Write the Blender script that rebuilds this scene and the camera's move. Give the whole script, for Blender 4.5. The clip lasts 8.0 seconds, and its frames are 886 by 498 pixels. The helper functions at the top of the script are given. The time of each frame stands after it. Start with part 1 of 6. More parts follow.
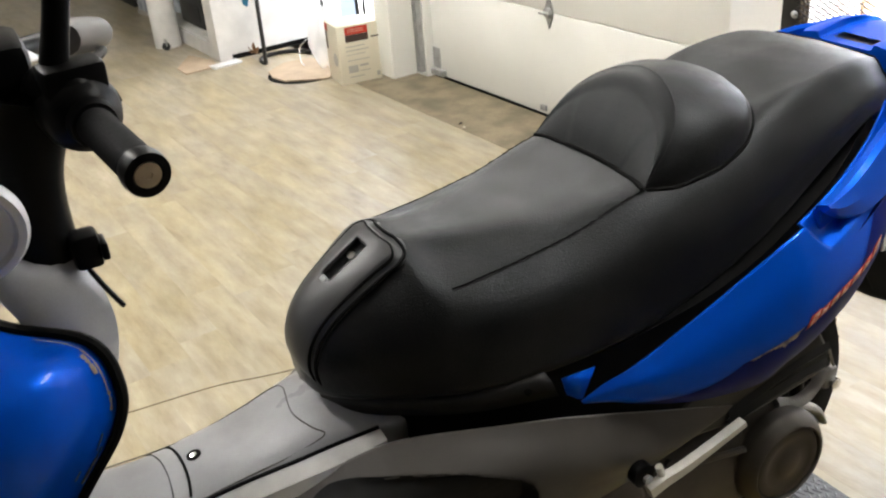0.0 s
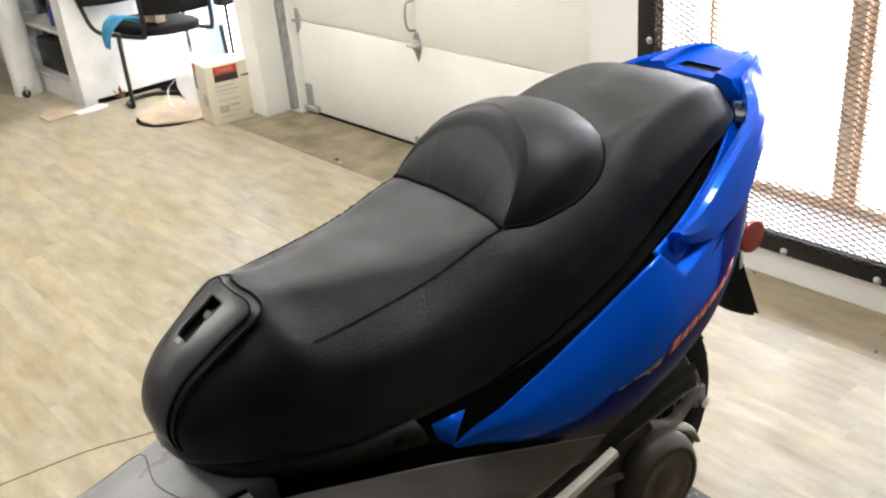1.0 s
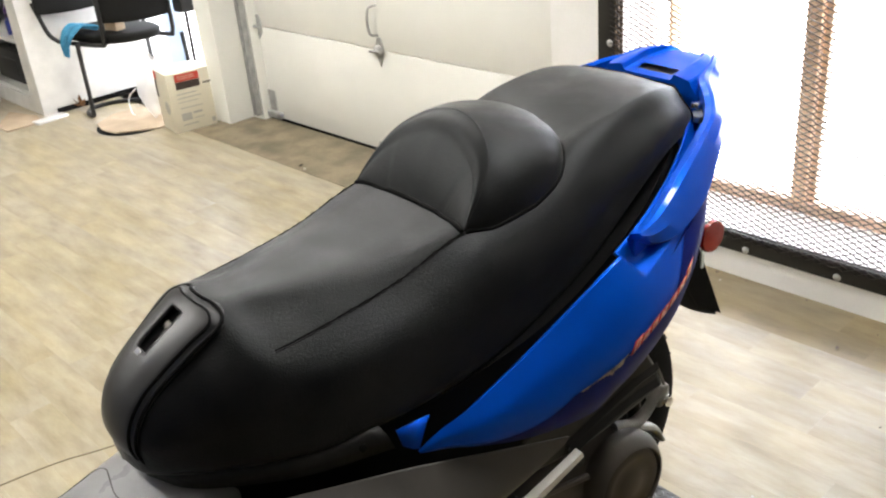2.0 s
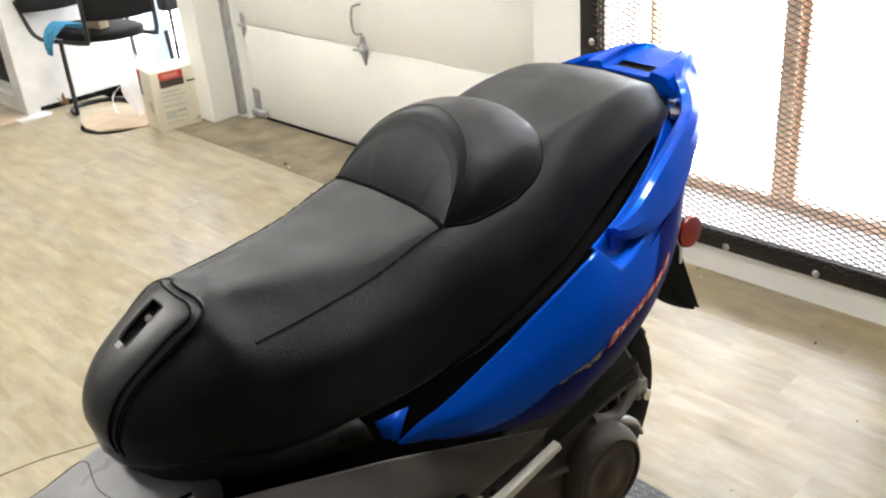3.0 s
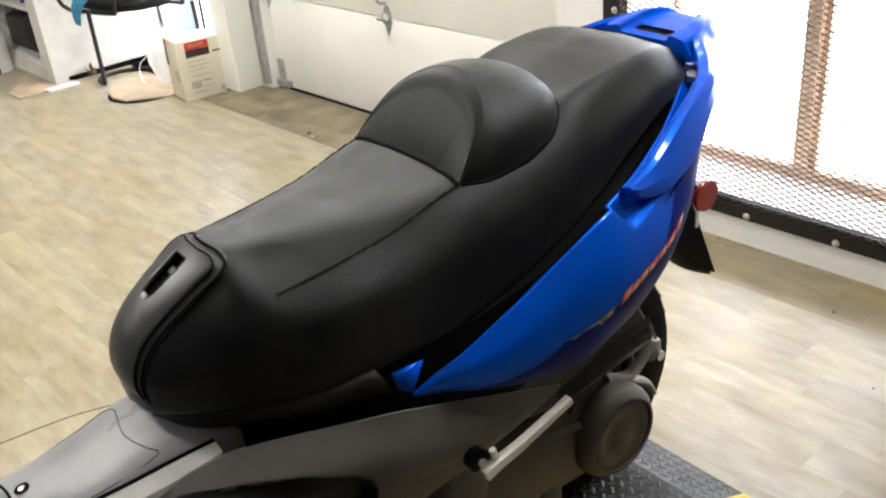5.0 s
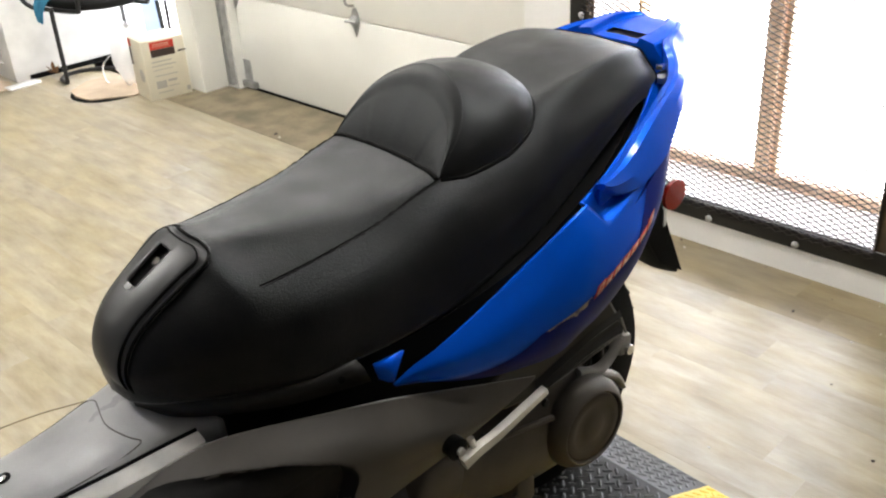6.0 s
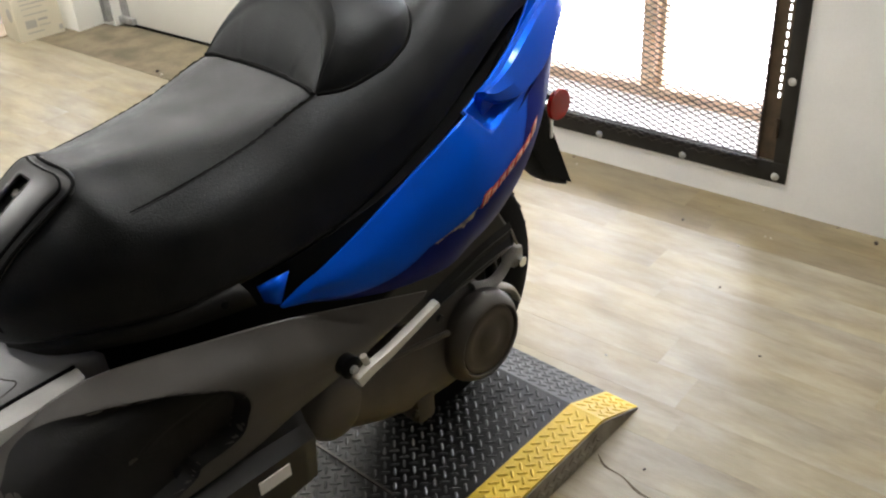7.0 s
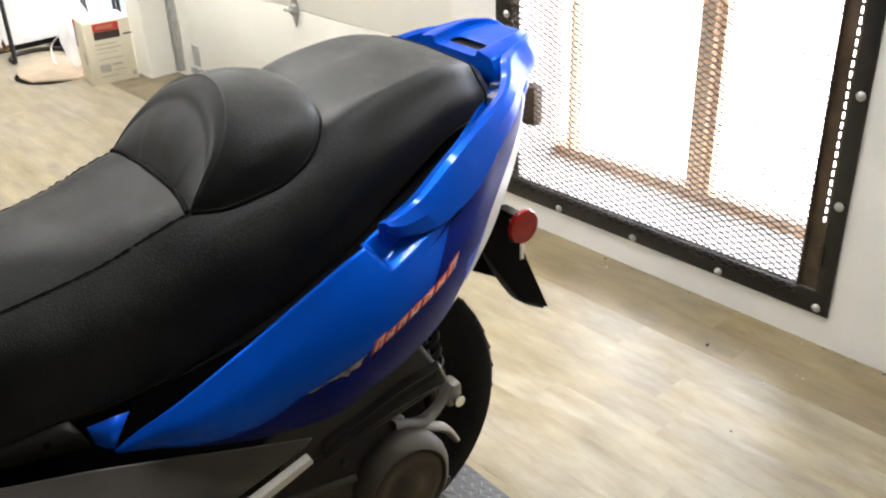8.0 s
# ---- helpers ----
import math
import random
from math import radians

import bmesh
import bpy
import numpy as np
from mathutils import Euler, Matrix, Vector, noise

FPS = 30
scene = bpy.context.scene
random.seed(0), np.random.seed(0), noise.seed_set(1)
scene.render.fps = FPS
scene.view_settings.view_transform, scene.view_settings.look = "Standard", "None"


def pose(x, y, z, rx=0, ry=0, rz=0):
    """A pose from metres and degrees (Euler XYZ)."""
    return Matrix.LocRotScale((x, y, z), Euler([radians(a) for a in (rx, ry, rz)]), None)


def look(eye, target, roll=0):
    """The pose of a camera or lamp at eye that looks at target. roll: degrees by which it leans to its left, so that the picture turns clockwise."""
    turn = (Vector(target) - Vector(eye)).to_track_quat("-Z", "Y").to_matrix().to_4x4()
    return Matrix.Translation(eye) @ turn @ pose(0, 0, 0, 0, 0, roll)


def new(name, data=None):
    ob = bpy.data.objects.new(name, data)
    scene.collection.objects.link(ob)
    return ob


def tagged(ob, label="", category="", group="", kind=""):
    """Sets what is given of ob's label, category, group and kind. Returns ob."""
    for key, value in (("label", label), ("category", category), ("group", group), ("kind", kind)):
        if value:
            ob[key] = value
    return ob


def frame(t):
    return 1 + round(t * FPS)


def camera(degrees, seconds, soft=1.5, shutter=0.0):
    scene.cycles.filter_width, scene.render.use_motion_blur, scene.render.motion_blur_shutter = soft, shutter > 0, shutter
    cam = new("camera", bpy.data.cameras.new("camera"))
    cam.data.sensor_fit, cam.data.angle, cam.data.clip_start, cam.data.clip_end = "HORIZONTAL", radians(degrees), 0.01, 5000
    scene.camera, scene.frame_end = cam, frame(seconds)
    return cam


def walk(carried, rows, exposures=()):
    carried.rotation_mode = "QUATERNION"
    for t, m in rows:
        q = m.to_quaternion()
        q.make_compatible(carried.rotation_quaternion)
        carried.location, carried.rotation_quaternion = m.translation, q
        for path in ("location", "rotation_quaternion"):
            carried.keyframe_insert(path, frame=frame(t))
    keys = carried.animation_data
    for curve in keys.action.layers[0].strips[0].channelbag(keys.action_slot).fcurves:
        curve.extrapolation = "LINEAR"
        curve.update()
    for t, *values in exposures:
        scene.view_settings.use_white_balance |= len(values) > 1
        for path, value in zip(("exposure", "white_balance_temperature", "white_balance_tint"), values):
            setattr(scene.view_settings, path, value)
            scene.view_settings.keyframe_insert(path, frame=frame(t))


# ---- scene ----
cam = camera(50.7, 8.0, 2.2)
PATH = [
    (0, (1.033, -1.024, 1.534), (-0.472, -0.088, 0.607), -4.9),
    (0.5, (1.033, -0.986, 1.537), (-0.393, 0.067, 0.612), -5.4),
    (1, (1.038, -0.967, 1.545), (-0.346, 0.168, 0.653), -5.2),
    (1.5, (1.042, -0.961, 1.547), (-0.314, 0.207, 0.654), -5.1),
    (2.8, (1.057, -0.958, 1.539), (-0.267, 0.253, 0.655), -5.1),
    (3, (1.064, -0.963, 1.543), (-0.257, 0.245, 0.651), -4.9),
    (3.5, (1.074, -0.971, 1.537), (-0.261, 0.208, 0.628), -4.7),
    (4, (1.085, -0.978, 1.534), (-0.268, 0.158, 0.596), -5.8),
    (4.5, (1.099, -0.971, 1.533), (-0.252, 0.174, 0.603), -5.9),
    (5.8, (1.103, -1.018, 1.529), (-0.207, 0.161, 0.584), -3.3),
    (6, (1.106, -1.029, 1.532), (-0.18, 0.188, 0.602), -3.7),
    (6.5, (1.099, -1.08, 1.527), (-0.125, 0.191, 0.586), -4.6),
    (6.8, (1.107, -1.052, 1.504), (-0.001, 0.26, 0.479), -3.1),
    (7, (1.125, -1.004, 1.486), (0.027, 0.291, 0.429), -3.9),
    (7.2, (1.154, -0.915, 1.482), (0.035, 0.356, 0.418), -5.5),
    (7.3, (1.17, -0.86, 1.489), (0.013, 0.424, 0.483), -4.8),
    (7.4, (1.197, -0.813, 1.496), (-0.009, 0.477, 0.555), -3.7),
    (7.5, (1.213, -0.767, 1.494), (-0.014, 0.525, 0.586), -1.6),
    (7.7, (1.237, -0.699, 1.48), (-0.005, 0.562, 0.55), 1.9),
    (8, (1.202, -0.614, 1.497), (-0.103, 0.562, 0.541), -2.2),
]
EXPOSURES = [(0.0, 2.74), (1.0, 2.80), (6.0, 2.78), (7.0, 2.73), (8.0, 2.86)]
walk(cam, [(t, look(eye, target, roll)) for t, eye, target, roll in PATH], EXPOSURES)

# lamps in the ceiling: x, y, length
LAMPS = [(-2.1, 0.85, 1.2), (-3.6, 1.15, 0.7), (-2.4, -1.45, 2.8), (-3.3, -2.9, 0.6), (0.6, 0.75, 1.2)]
LAMP_STRENGTH = 11.0
CHAIR = pose(-4.12, 1.29, 0, 0, 0, 9)


# ---------- world, light ----------
world = bpy.data.worlds.new("sky")
scene.world = world
world.use_nodes = True
wn = world.node_tree.nodes
sky = wn.new("ShaderNodeTexSky")
sky.sky_type = "NISHITA"
sky.sun_disc = False
sky.sun_elevation, sky.sun_rotation = radians(48), radians(160)
wn["Background"].inputs["Strength"].default_value = 0.15
world.node_tree.links.new(sky.outputs["Color"], wn["Background"].inputs["Color"])
sun_data = bpy.data.lights.new("sun", "SUN")
sun_data.energy, sun_data.angle, sun_data.color = 1.5, radians(15), (1.0, 0.96, 0.9)
sun = new("sun", sun_data)
sun.matrix_world = look((2.2, -6.0, 7.0), (0, 0, 0))
for x, y, w, power in ((-0.28, 1.93, 1.3, 14.0), (-4.05, 1.95, 1.0, 8.0)):
    daylight = bpy.data.lights.new("daylight", "AREA")
    daylight.shape, daylight.size, daylight.size_y, daylight.energy, daylight.color = "RECTANGLE", w, 2.1, power, (1.0, 0.975, 0.97)
    new("daylight", daylight).matrix_world = look((x, y, 1.05), (x, y - 1, 1.05))


# ---------- materials ----------
def material(name, color, rough=0.5, metal=0.0, spread=0.0, scale=8.0, grain=0.0, grain_scale=200.0, bump=0.0,
             coat=0.0, sheen=0.0, tint=(1, 1, 1), stretch=(1, 1, 1), per_object=0.0, second=None, spec=0.5, rough_spread=0.0, object_coords=True):
    """A surface with variation at two scales: broad stains (scale) and fine grain (grain_scale)."""
    m = bpy.data.materials.new(name)
    m.use_nodes = True
    nt = m.node_tree
    n, link = nt.nodes, nt.links.new
    b = n["Principled BSDF"]
    b.inputs["Roughness"].default_value, b.inputs["Metallic"].default_value = rough, metal
    b.inputs["Specular IOR Level"].default_value = spec
    b.inputs["Coat Weight"].default_value, b.inputs["Coat Roughness"].default_value = coat, 0.06
    b.inputs["Specular Tint"].default_value = (*tint, 1)
    b.inputs["Sheen Weight"].default_value, b.inputs["Sheen Roughness"].default_value = sheen, 0.45
    tc = n.new("ShaderNodeTexCoord")
    mp = n.new("ShaderNodeMapping")
    mp.inputs["Scale"].default_value = stretch
    link(tc.outputs["Object"], mp.inputs["Vector"])
    big, fine = n.new("ShaderNodeTexNoise"), n.new("ShaderNodeTexNoise")
    for tex, s, d in ((big, scale, 5), (fine, grain_scale, 3)):
        tex.inputs["Scale"].default_value, tex.inputs["Detail"].default_value = s, d
        link(mp.outputs["Vector"], tex.inputs["Vector"])
    ramp = n.new("ShaderNodeMix")
    ramp.data_type = "RGBA"
    other = second or tuple(max(0.0, c * (1 - spread)) for c in color)
    ramp.inputs["A"].default_value, ramp.inputs["B"].default_value = (*color, 1), (*other, 1)
    shape = n.new("ShaderNodeMapRange")
    shape.inputs["From Min"].default_value, shape.inputs["From Max"].default_value = 0.35, 0.68
    link(big.outputs["Fac"], shape.inputs["Value"])
    link(shape.outputs["Result"], ramp.inputs["Factor"])
    tone = n.new("ShaderNodeMath")
    tone.operation = "MULTIPLY_ADD"
    tone.inputs[1].default_value, tone.inputs[2].default_value = grain * 2, 1 - grain
    link(fine.outputs["Fac"], tone.inputs[0])
    last = tone.outputs[0]
    if per_object:
        info, vary = n.new("ShaderNodeObjectInfo"), n.new("ShaderNodeMath")
        vary.operation = "MULTIPLY_ADD"
        vary.inputs[1].default_value, vary.inputs[2].default_value = per_object * 2, 1 - per_object
        link(info.outputs["Random"], vary.inputs[0])
        both = n.new("ShaderNodeMath")
        both.operation = "MULTIPLY"
        link(last, both.inputs[0])
        link(vary.outputs[0], both.inputs[1])
        last = both.outputs[0]
    out = n.new("ShaderNodeVectorMath")
    out.operation = "SCALE"
    link(ramp.outputs["Result"], out.inputs[0])
    link(last, out.inputs["Scale"])
    link(out.outputs["Vector"], b.inputs["Base Color"])
    if rough_spread:
        rr = n.new("ShaderNodeMapRange")
        rr.inputs["To Min"].default_value, rr.inputs["To Max"].default_value = rough - rough_spread, rough + rough_spread
        link(big.outputs["Fac"], rr.inputs["Value"])
        link(rr.outputs["Result"], b.inputs["Roughness"])
    if bump:
        bp = n.new("ShaderNodeBump")
        bp.inputs["Strength"].default_value, bp.inputs["Distance"].default_value = bump, 0.001
        link(fine.outputs["Fac"], bp.inputs["Height"])
        link(bp.outputs["Normal"], b.inputs["Normal"])
    return m


VINYL = material("seat_vinyl", (0.0020, 0.0021, 0.0024), 0.42, second=(0.0085, 0.0083, 0.0080), scale=17, grain=0.5, grain_scale=420, bump=0.8, rough_spread=0.22, spec=0.24, sheen=0.09, tint=(0.9, 0.95, 1.0))
BLACK = material("black_plastic", (0.003, 0.003, 0.0032), 0.36, spread=0.3, scale=10, grain=0.15, grain_scale=600, bump=0.12, spec=0.1)
SATIN = material("satin_black", (0.032, 0.032, 0.034), 0.42, spread=0.35, scale=14, grain=0.12, grain_scale=500, bump=0.1, rough_spread=0.06, spec=0.5)
DARK_PLASTIC = material("dark_grey_plastic", (0.020, 0.020, 0.019), 0.45, spread=0.4, scale=16, grain=0.15, grain_scale=400, bump=0.2, spec=0.35)
BLACK_LINER = material("black_liner", (0.010, 0.0095, 0.009), 0.55, spread=0.5, scale=25, grain=0.2, grain_scale=400, bump=0.3, spec=0.3)
BLACK_MATTE = material("black_matte", (0.003, 0.003, 0.003), 0.75, spread=0.3, scale=10, grain=0.2, grain_scale=400, bump=0.2, spec=0.12)
GREY = material("grey_plastic", (0.36, 0.36, 0.37), 0.28, spread=0.24, scale=9, grain=0.1, grain_scale=500, bump=0.12, rough_spread=0.02)
GREY_PALE = material("pale_grey_plastic", (0.50, 0.49, 0.47), 0.34, spread=0.3, scale=12, grain=0.08, grain_scale=500, bump=0.1, rough_spread=0.08)
CHARCOAL = material("charcoal_plastic", (0.078, 0.071, 0.064), 0.46, spread=0.3, scale=6, grain=0.12, grain_scale=600, bump=0.2, spec=0.4)
BLUE = material("blue_paint", (0.0006, 0.085, 0.62), 0.36, metal=0.28, spread=0.12, scale=4, grain=0.12, grain_scale=2500, coat=0.3, spec=0.12, tint=(0.08, 0.3, 1.0))
NAVY = material("navy_decal", (0.003, 0.012, 0.17), 0.5, spread=0.4, scale=14, grain=0.1, spec=0.05)
DEEP_BLUE = material("deep_blue_decal", (0.003, 0.012, 0.15), 0.5, spread=0.15, scale=8, grain=0.08, spec=0.06)
WHITE_PAINT = material("white_decal", (0.75, 0.75, 0.75), 0.3, spread=0.1, grain=0.05, coat=0.4)
RED_DECAL = material("red_decal", (0.62, 0.05, 0.02), 0.4, spread=0.3, scale=60, grain=0.1)
PALE_DECAL = material("pale_decal", (0.72, 0.45, 0.35), 0.45, spread=0.25, scale=60, grain=0.1)
SCUFF = material("scuffed_edge", (0.42, 0.36, 0.27), 0.75, spread=0.5, scale=60, grain=0.2, grain_scale=400, second=(0.10, 0.10, 0.16))
ENGINE = material("engine_casting", (0.085, 0.074, 0.062), 0.55, metal=0.2, spread=0.4, scale=9, grain=0.15, grain_scale=350, bump=0.3)
ENGINE_BROWN = material("engine_brown", (0.050, 0.039, 0.029), 0.6, metal=0.15, spread=0.3, scale=14, grain=0.12, bump=0.2)
ENGINE_DARK = material("engine_dark", (0.03, 0.027, 0.024), 0.6, metal=0.1, spread=0.4, scale=9, grain=0.15, bump=0.3)
ALLOY = material("cast_alloy", (0.66, 0.64, 0.59), 0.42, metal=0.35, spread=0.25, scale=12, grain=0.1, grain_scale=350, bump=0.12)
ALLOY_DULL = material("dull_alloy", (0.30, 0.285, 0.26), 0.5, metal=0.35, spread=0.4, scale=18, grain=0.15, grain_scale=350, bump=0.2)
CHROME = material("bright_steel", (0.75, 0.75, 0.74), 0.22, metal=1.0, spread=0.1, scale=20, grain=0.05)
RUBBER = material("tyre_rubber", (0.006, 0.006, 0.0065), 0.7, spread=0.3, scale=12, grain=0.2, grain_scale=300, bump=0.3, spec=0.1)
REFLECTOR = material("red_reflector", (0.35, 0.012, 0.01), 0.25, spread=0.2, scale=40, grain=0.1, coat=0.6)
BAR_END = material("bar_end", (0.45, 0.36, 0.26), 0.5, metal=0.3, spread=0.3, scale=40, grain=0.1)
LENS = material("clear_lens", (0.80, 0.80, 0.82), 0.12, spread=0.1, grain=0.03, coat=1.0)
DOOR = material("cream_door", (0.84, 0.835, 0.785), 0.45, spread=0.06, scale=2.5, grain=0.03, grain_scale=260, bump=0.15)
# for unseen walls, darkened to keep the seat's near side black
SHADE_WALL = material("unseen_dark_wall", (0.13, 0.13, 0.135), 0.7, spread=0.2, scale=2.2, grain=0.06, grain_scale=140, bump=0.25)
PLASTER = material("painted_wall", (0.78, 0.76, 0.71), 0.7, spread=0.08, scale=2.2, grain=0.04, grain_scale=140, bump=0.25)
WALL_WHITE = material("white_wall", (0.84, 0.83, 0.81), 0.62, spread=0.10, scale=3.0, grain=0.04, grain_scale=160, bump=0.3)
# ceiling out of view, its grey chosen to cut the bounced light
CEILING = material("dimmed_ceiling", (0.45, 0.445, 0.43), 0.8, spread=0.08, scale=2, grain=0.03, bump=0.2)
SUBFLOOR = material("floor_joint", (0.36, 0.30, 0.19), 0.7, spread=0.3, scale=5, grain=0.15)
SEAM = material("dirty_joint", (0.12, 0.09, 0.05), 0.8, spread=0.5, scale=14, grain=0.2, grain_scale=120)
CONCRETE = material("worn_concrete", (0.215, 0.175, 0.11), 0.5, spread=0.5, scale=7, grain=0.2, grain_scale=60, bump=0.5, rough_spread=0.12)
BLACK_STEEL = material("black_steel", (0.02, 0.019, 0.018), 0.45, metal=0.2, spread=0.4, scale=14, grain=0.2, grain_scale=200, bump=0.2)
RUSTY = material("rusty_steel", (0.11, 0.075, 0.045), 0.65, metal=0.2, spread=0.5, scale=18, grain=0.25, grain_scale=160, bump=0.4)
MESH_STEEL = material("mesh_steel", (0.035, 0.028, 0.024), 0.6, metal=0.2, spread=0.4, scale=14, grain=0.2)
GALV = material("galvanised_steel", (0.46, 0.46, 0.45), 0.42, metal=0.45, spread=0.3, scale=25, grain=0.15, bump=0.15)
WOOD = material("window_wood", (0.95, 0.66, 0.42), 0.55, spread=0.2, scale=5, grain=0.15, grain_scale=60, stretch=(6, 6, 1), bump=0.2)
WOOD_GREY = material("weathered_wood", (0.86, 0.60, 0.42), 0.7, spread=0.4, scale=7, grain=0.15, stretch=(1, 6, 6), bump=0.2)
SKIRT = material("bare_tread_plate", (0.42, 0.37, 0.30), 0.5, metal=0.5, spread=0.6, scale=9, grain=0.2, grain_scale=250, bump=0.2)
PLATE = material("tread_plate", (0.022, 0.021, 0.020), 0.42, metal=0.4, spread=0.35, scale=6, grain=0.2, grain_scale=250, bump=0.2)
LUG = material("tread_lug", (0.12, 0.12, 0.12), 0.46, metal=0.7, spread=0.4, scale=9, grain=0.15)
YELLOW = material("yellow_paint", (0.74, 0.50, 0.03), 0.45, spread=0.25, scale=12, grain=0.14, grain_scale=220, bump=0.2)
CHAIR_BLACK = material("chair_vinyl", (0.010, 0.010, 0.010), 0.65, spread=0.2, grain=0.1, bump=0.2, spec=0.15)
CARD = material("cardboard", (0.48, 0.375, 0.265), 0.8, spread=0.2, scale=9, grain=0.08, bump=0.15)
CARD_CREAM = material("carton_print", (0.70, 0.65, 0.52), 0.55, spread=0.06, scale=6, grain=0.04)
PRINT_RED = material("carton_red", (0.55, 0.045, 0.025), 0.5, spread=0.15, grain=0.05)
PRINT_DARK = material("carton_dark", (0.05, 0.035, 0.03), 0.5, spread=0.2, grain=0.05)
PRINT_GREY = material("carton_grey", (0.46, 0.44, 0.39), 0.55, spread=0.1, grain=0.05)
CLOTH_BLUE = material("blue_cloth", (0.05, 0.25, 0.42), 0.9, spread=0.35, scale=20, grain=0.15, bump=0.4)
LEAF = material("dry_leaf", (0.19, 0.09, 0.03), 0.8, spread=0.4, scale=30, grain=0.15)
CASE_BLACK = material("black_case", (0.02, 0.02, 0.021), 0.5, spread=0.4, scale=18, grain=0.15, bump=0.3)
BOTTLE_BLUE = material("blue_bottle", (0.03, 0.05, 0.32), 0.3, spread=0.2, grain=0.05)
BOTTLE_PURPLE = material("purple_bottle", (0.11, 0.05, 0.2), 0.35, spread=0.2, grain=0.05)
CABINET = material("white_laminate", (0.78, 0.77, 0.745), 0.4, spread=0.22, scale=6, grain=0.03)
GROUND = material("outdoor_paving", (0.55, 0.53, 0.5), 0.8, spread=0.2, scale=1.5, grain=0.1)
STRIPED = material("patterned_panel", (0.65, 0.67, 0.70), 0.6, spread=0.0, scale=9, grain=0.05, second=(0.14, 0.2, 0.28))


def bag_film():
    m = bpy.data.materials.new("thin_plastic_film")
    m.use_nodes = True
    b = m.node_tree.nodes["Principled BSDF"]
    b.inputs["Base Color"].default_value = (0.9, 0.9, 0.9, 1)
    b.inputs["Roughness"].default_value = 0.3
    b.inputs["Alpha"].default_value = 0.55
    return m


def glass_pane():
    m = bpy.data.materials.new("window_glass")
    m.use_nodes = True
    b = m.node_tree.nodes["Principled BSDF"]
    b.inputs["Base Color"].default_value = (1, 1, 1, 1)
    b.inputs["Roughness"].default_value = 0.0
    b.inputs["IOR"].default_value = 1.45
    b.inputs["Transmission Weight"].default_value = 1.0
    return m


def lamp_tube():
    m = bpy.data.materials.new("fluorescent_diffuser")
    m.use_nodes = True
    b = m.node_tree.nodes["Principled BSDF"]
    b.inputs["Base Color"].default_value = (0.9, 0.9, 0.88, 1)
    b.inputs["Emission Color"].default_value = (1.0, 0.978, 0.93, 1)
    b.inputs["Emission Strength"].default_value = LAMP_STRENGTH
    return m


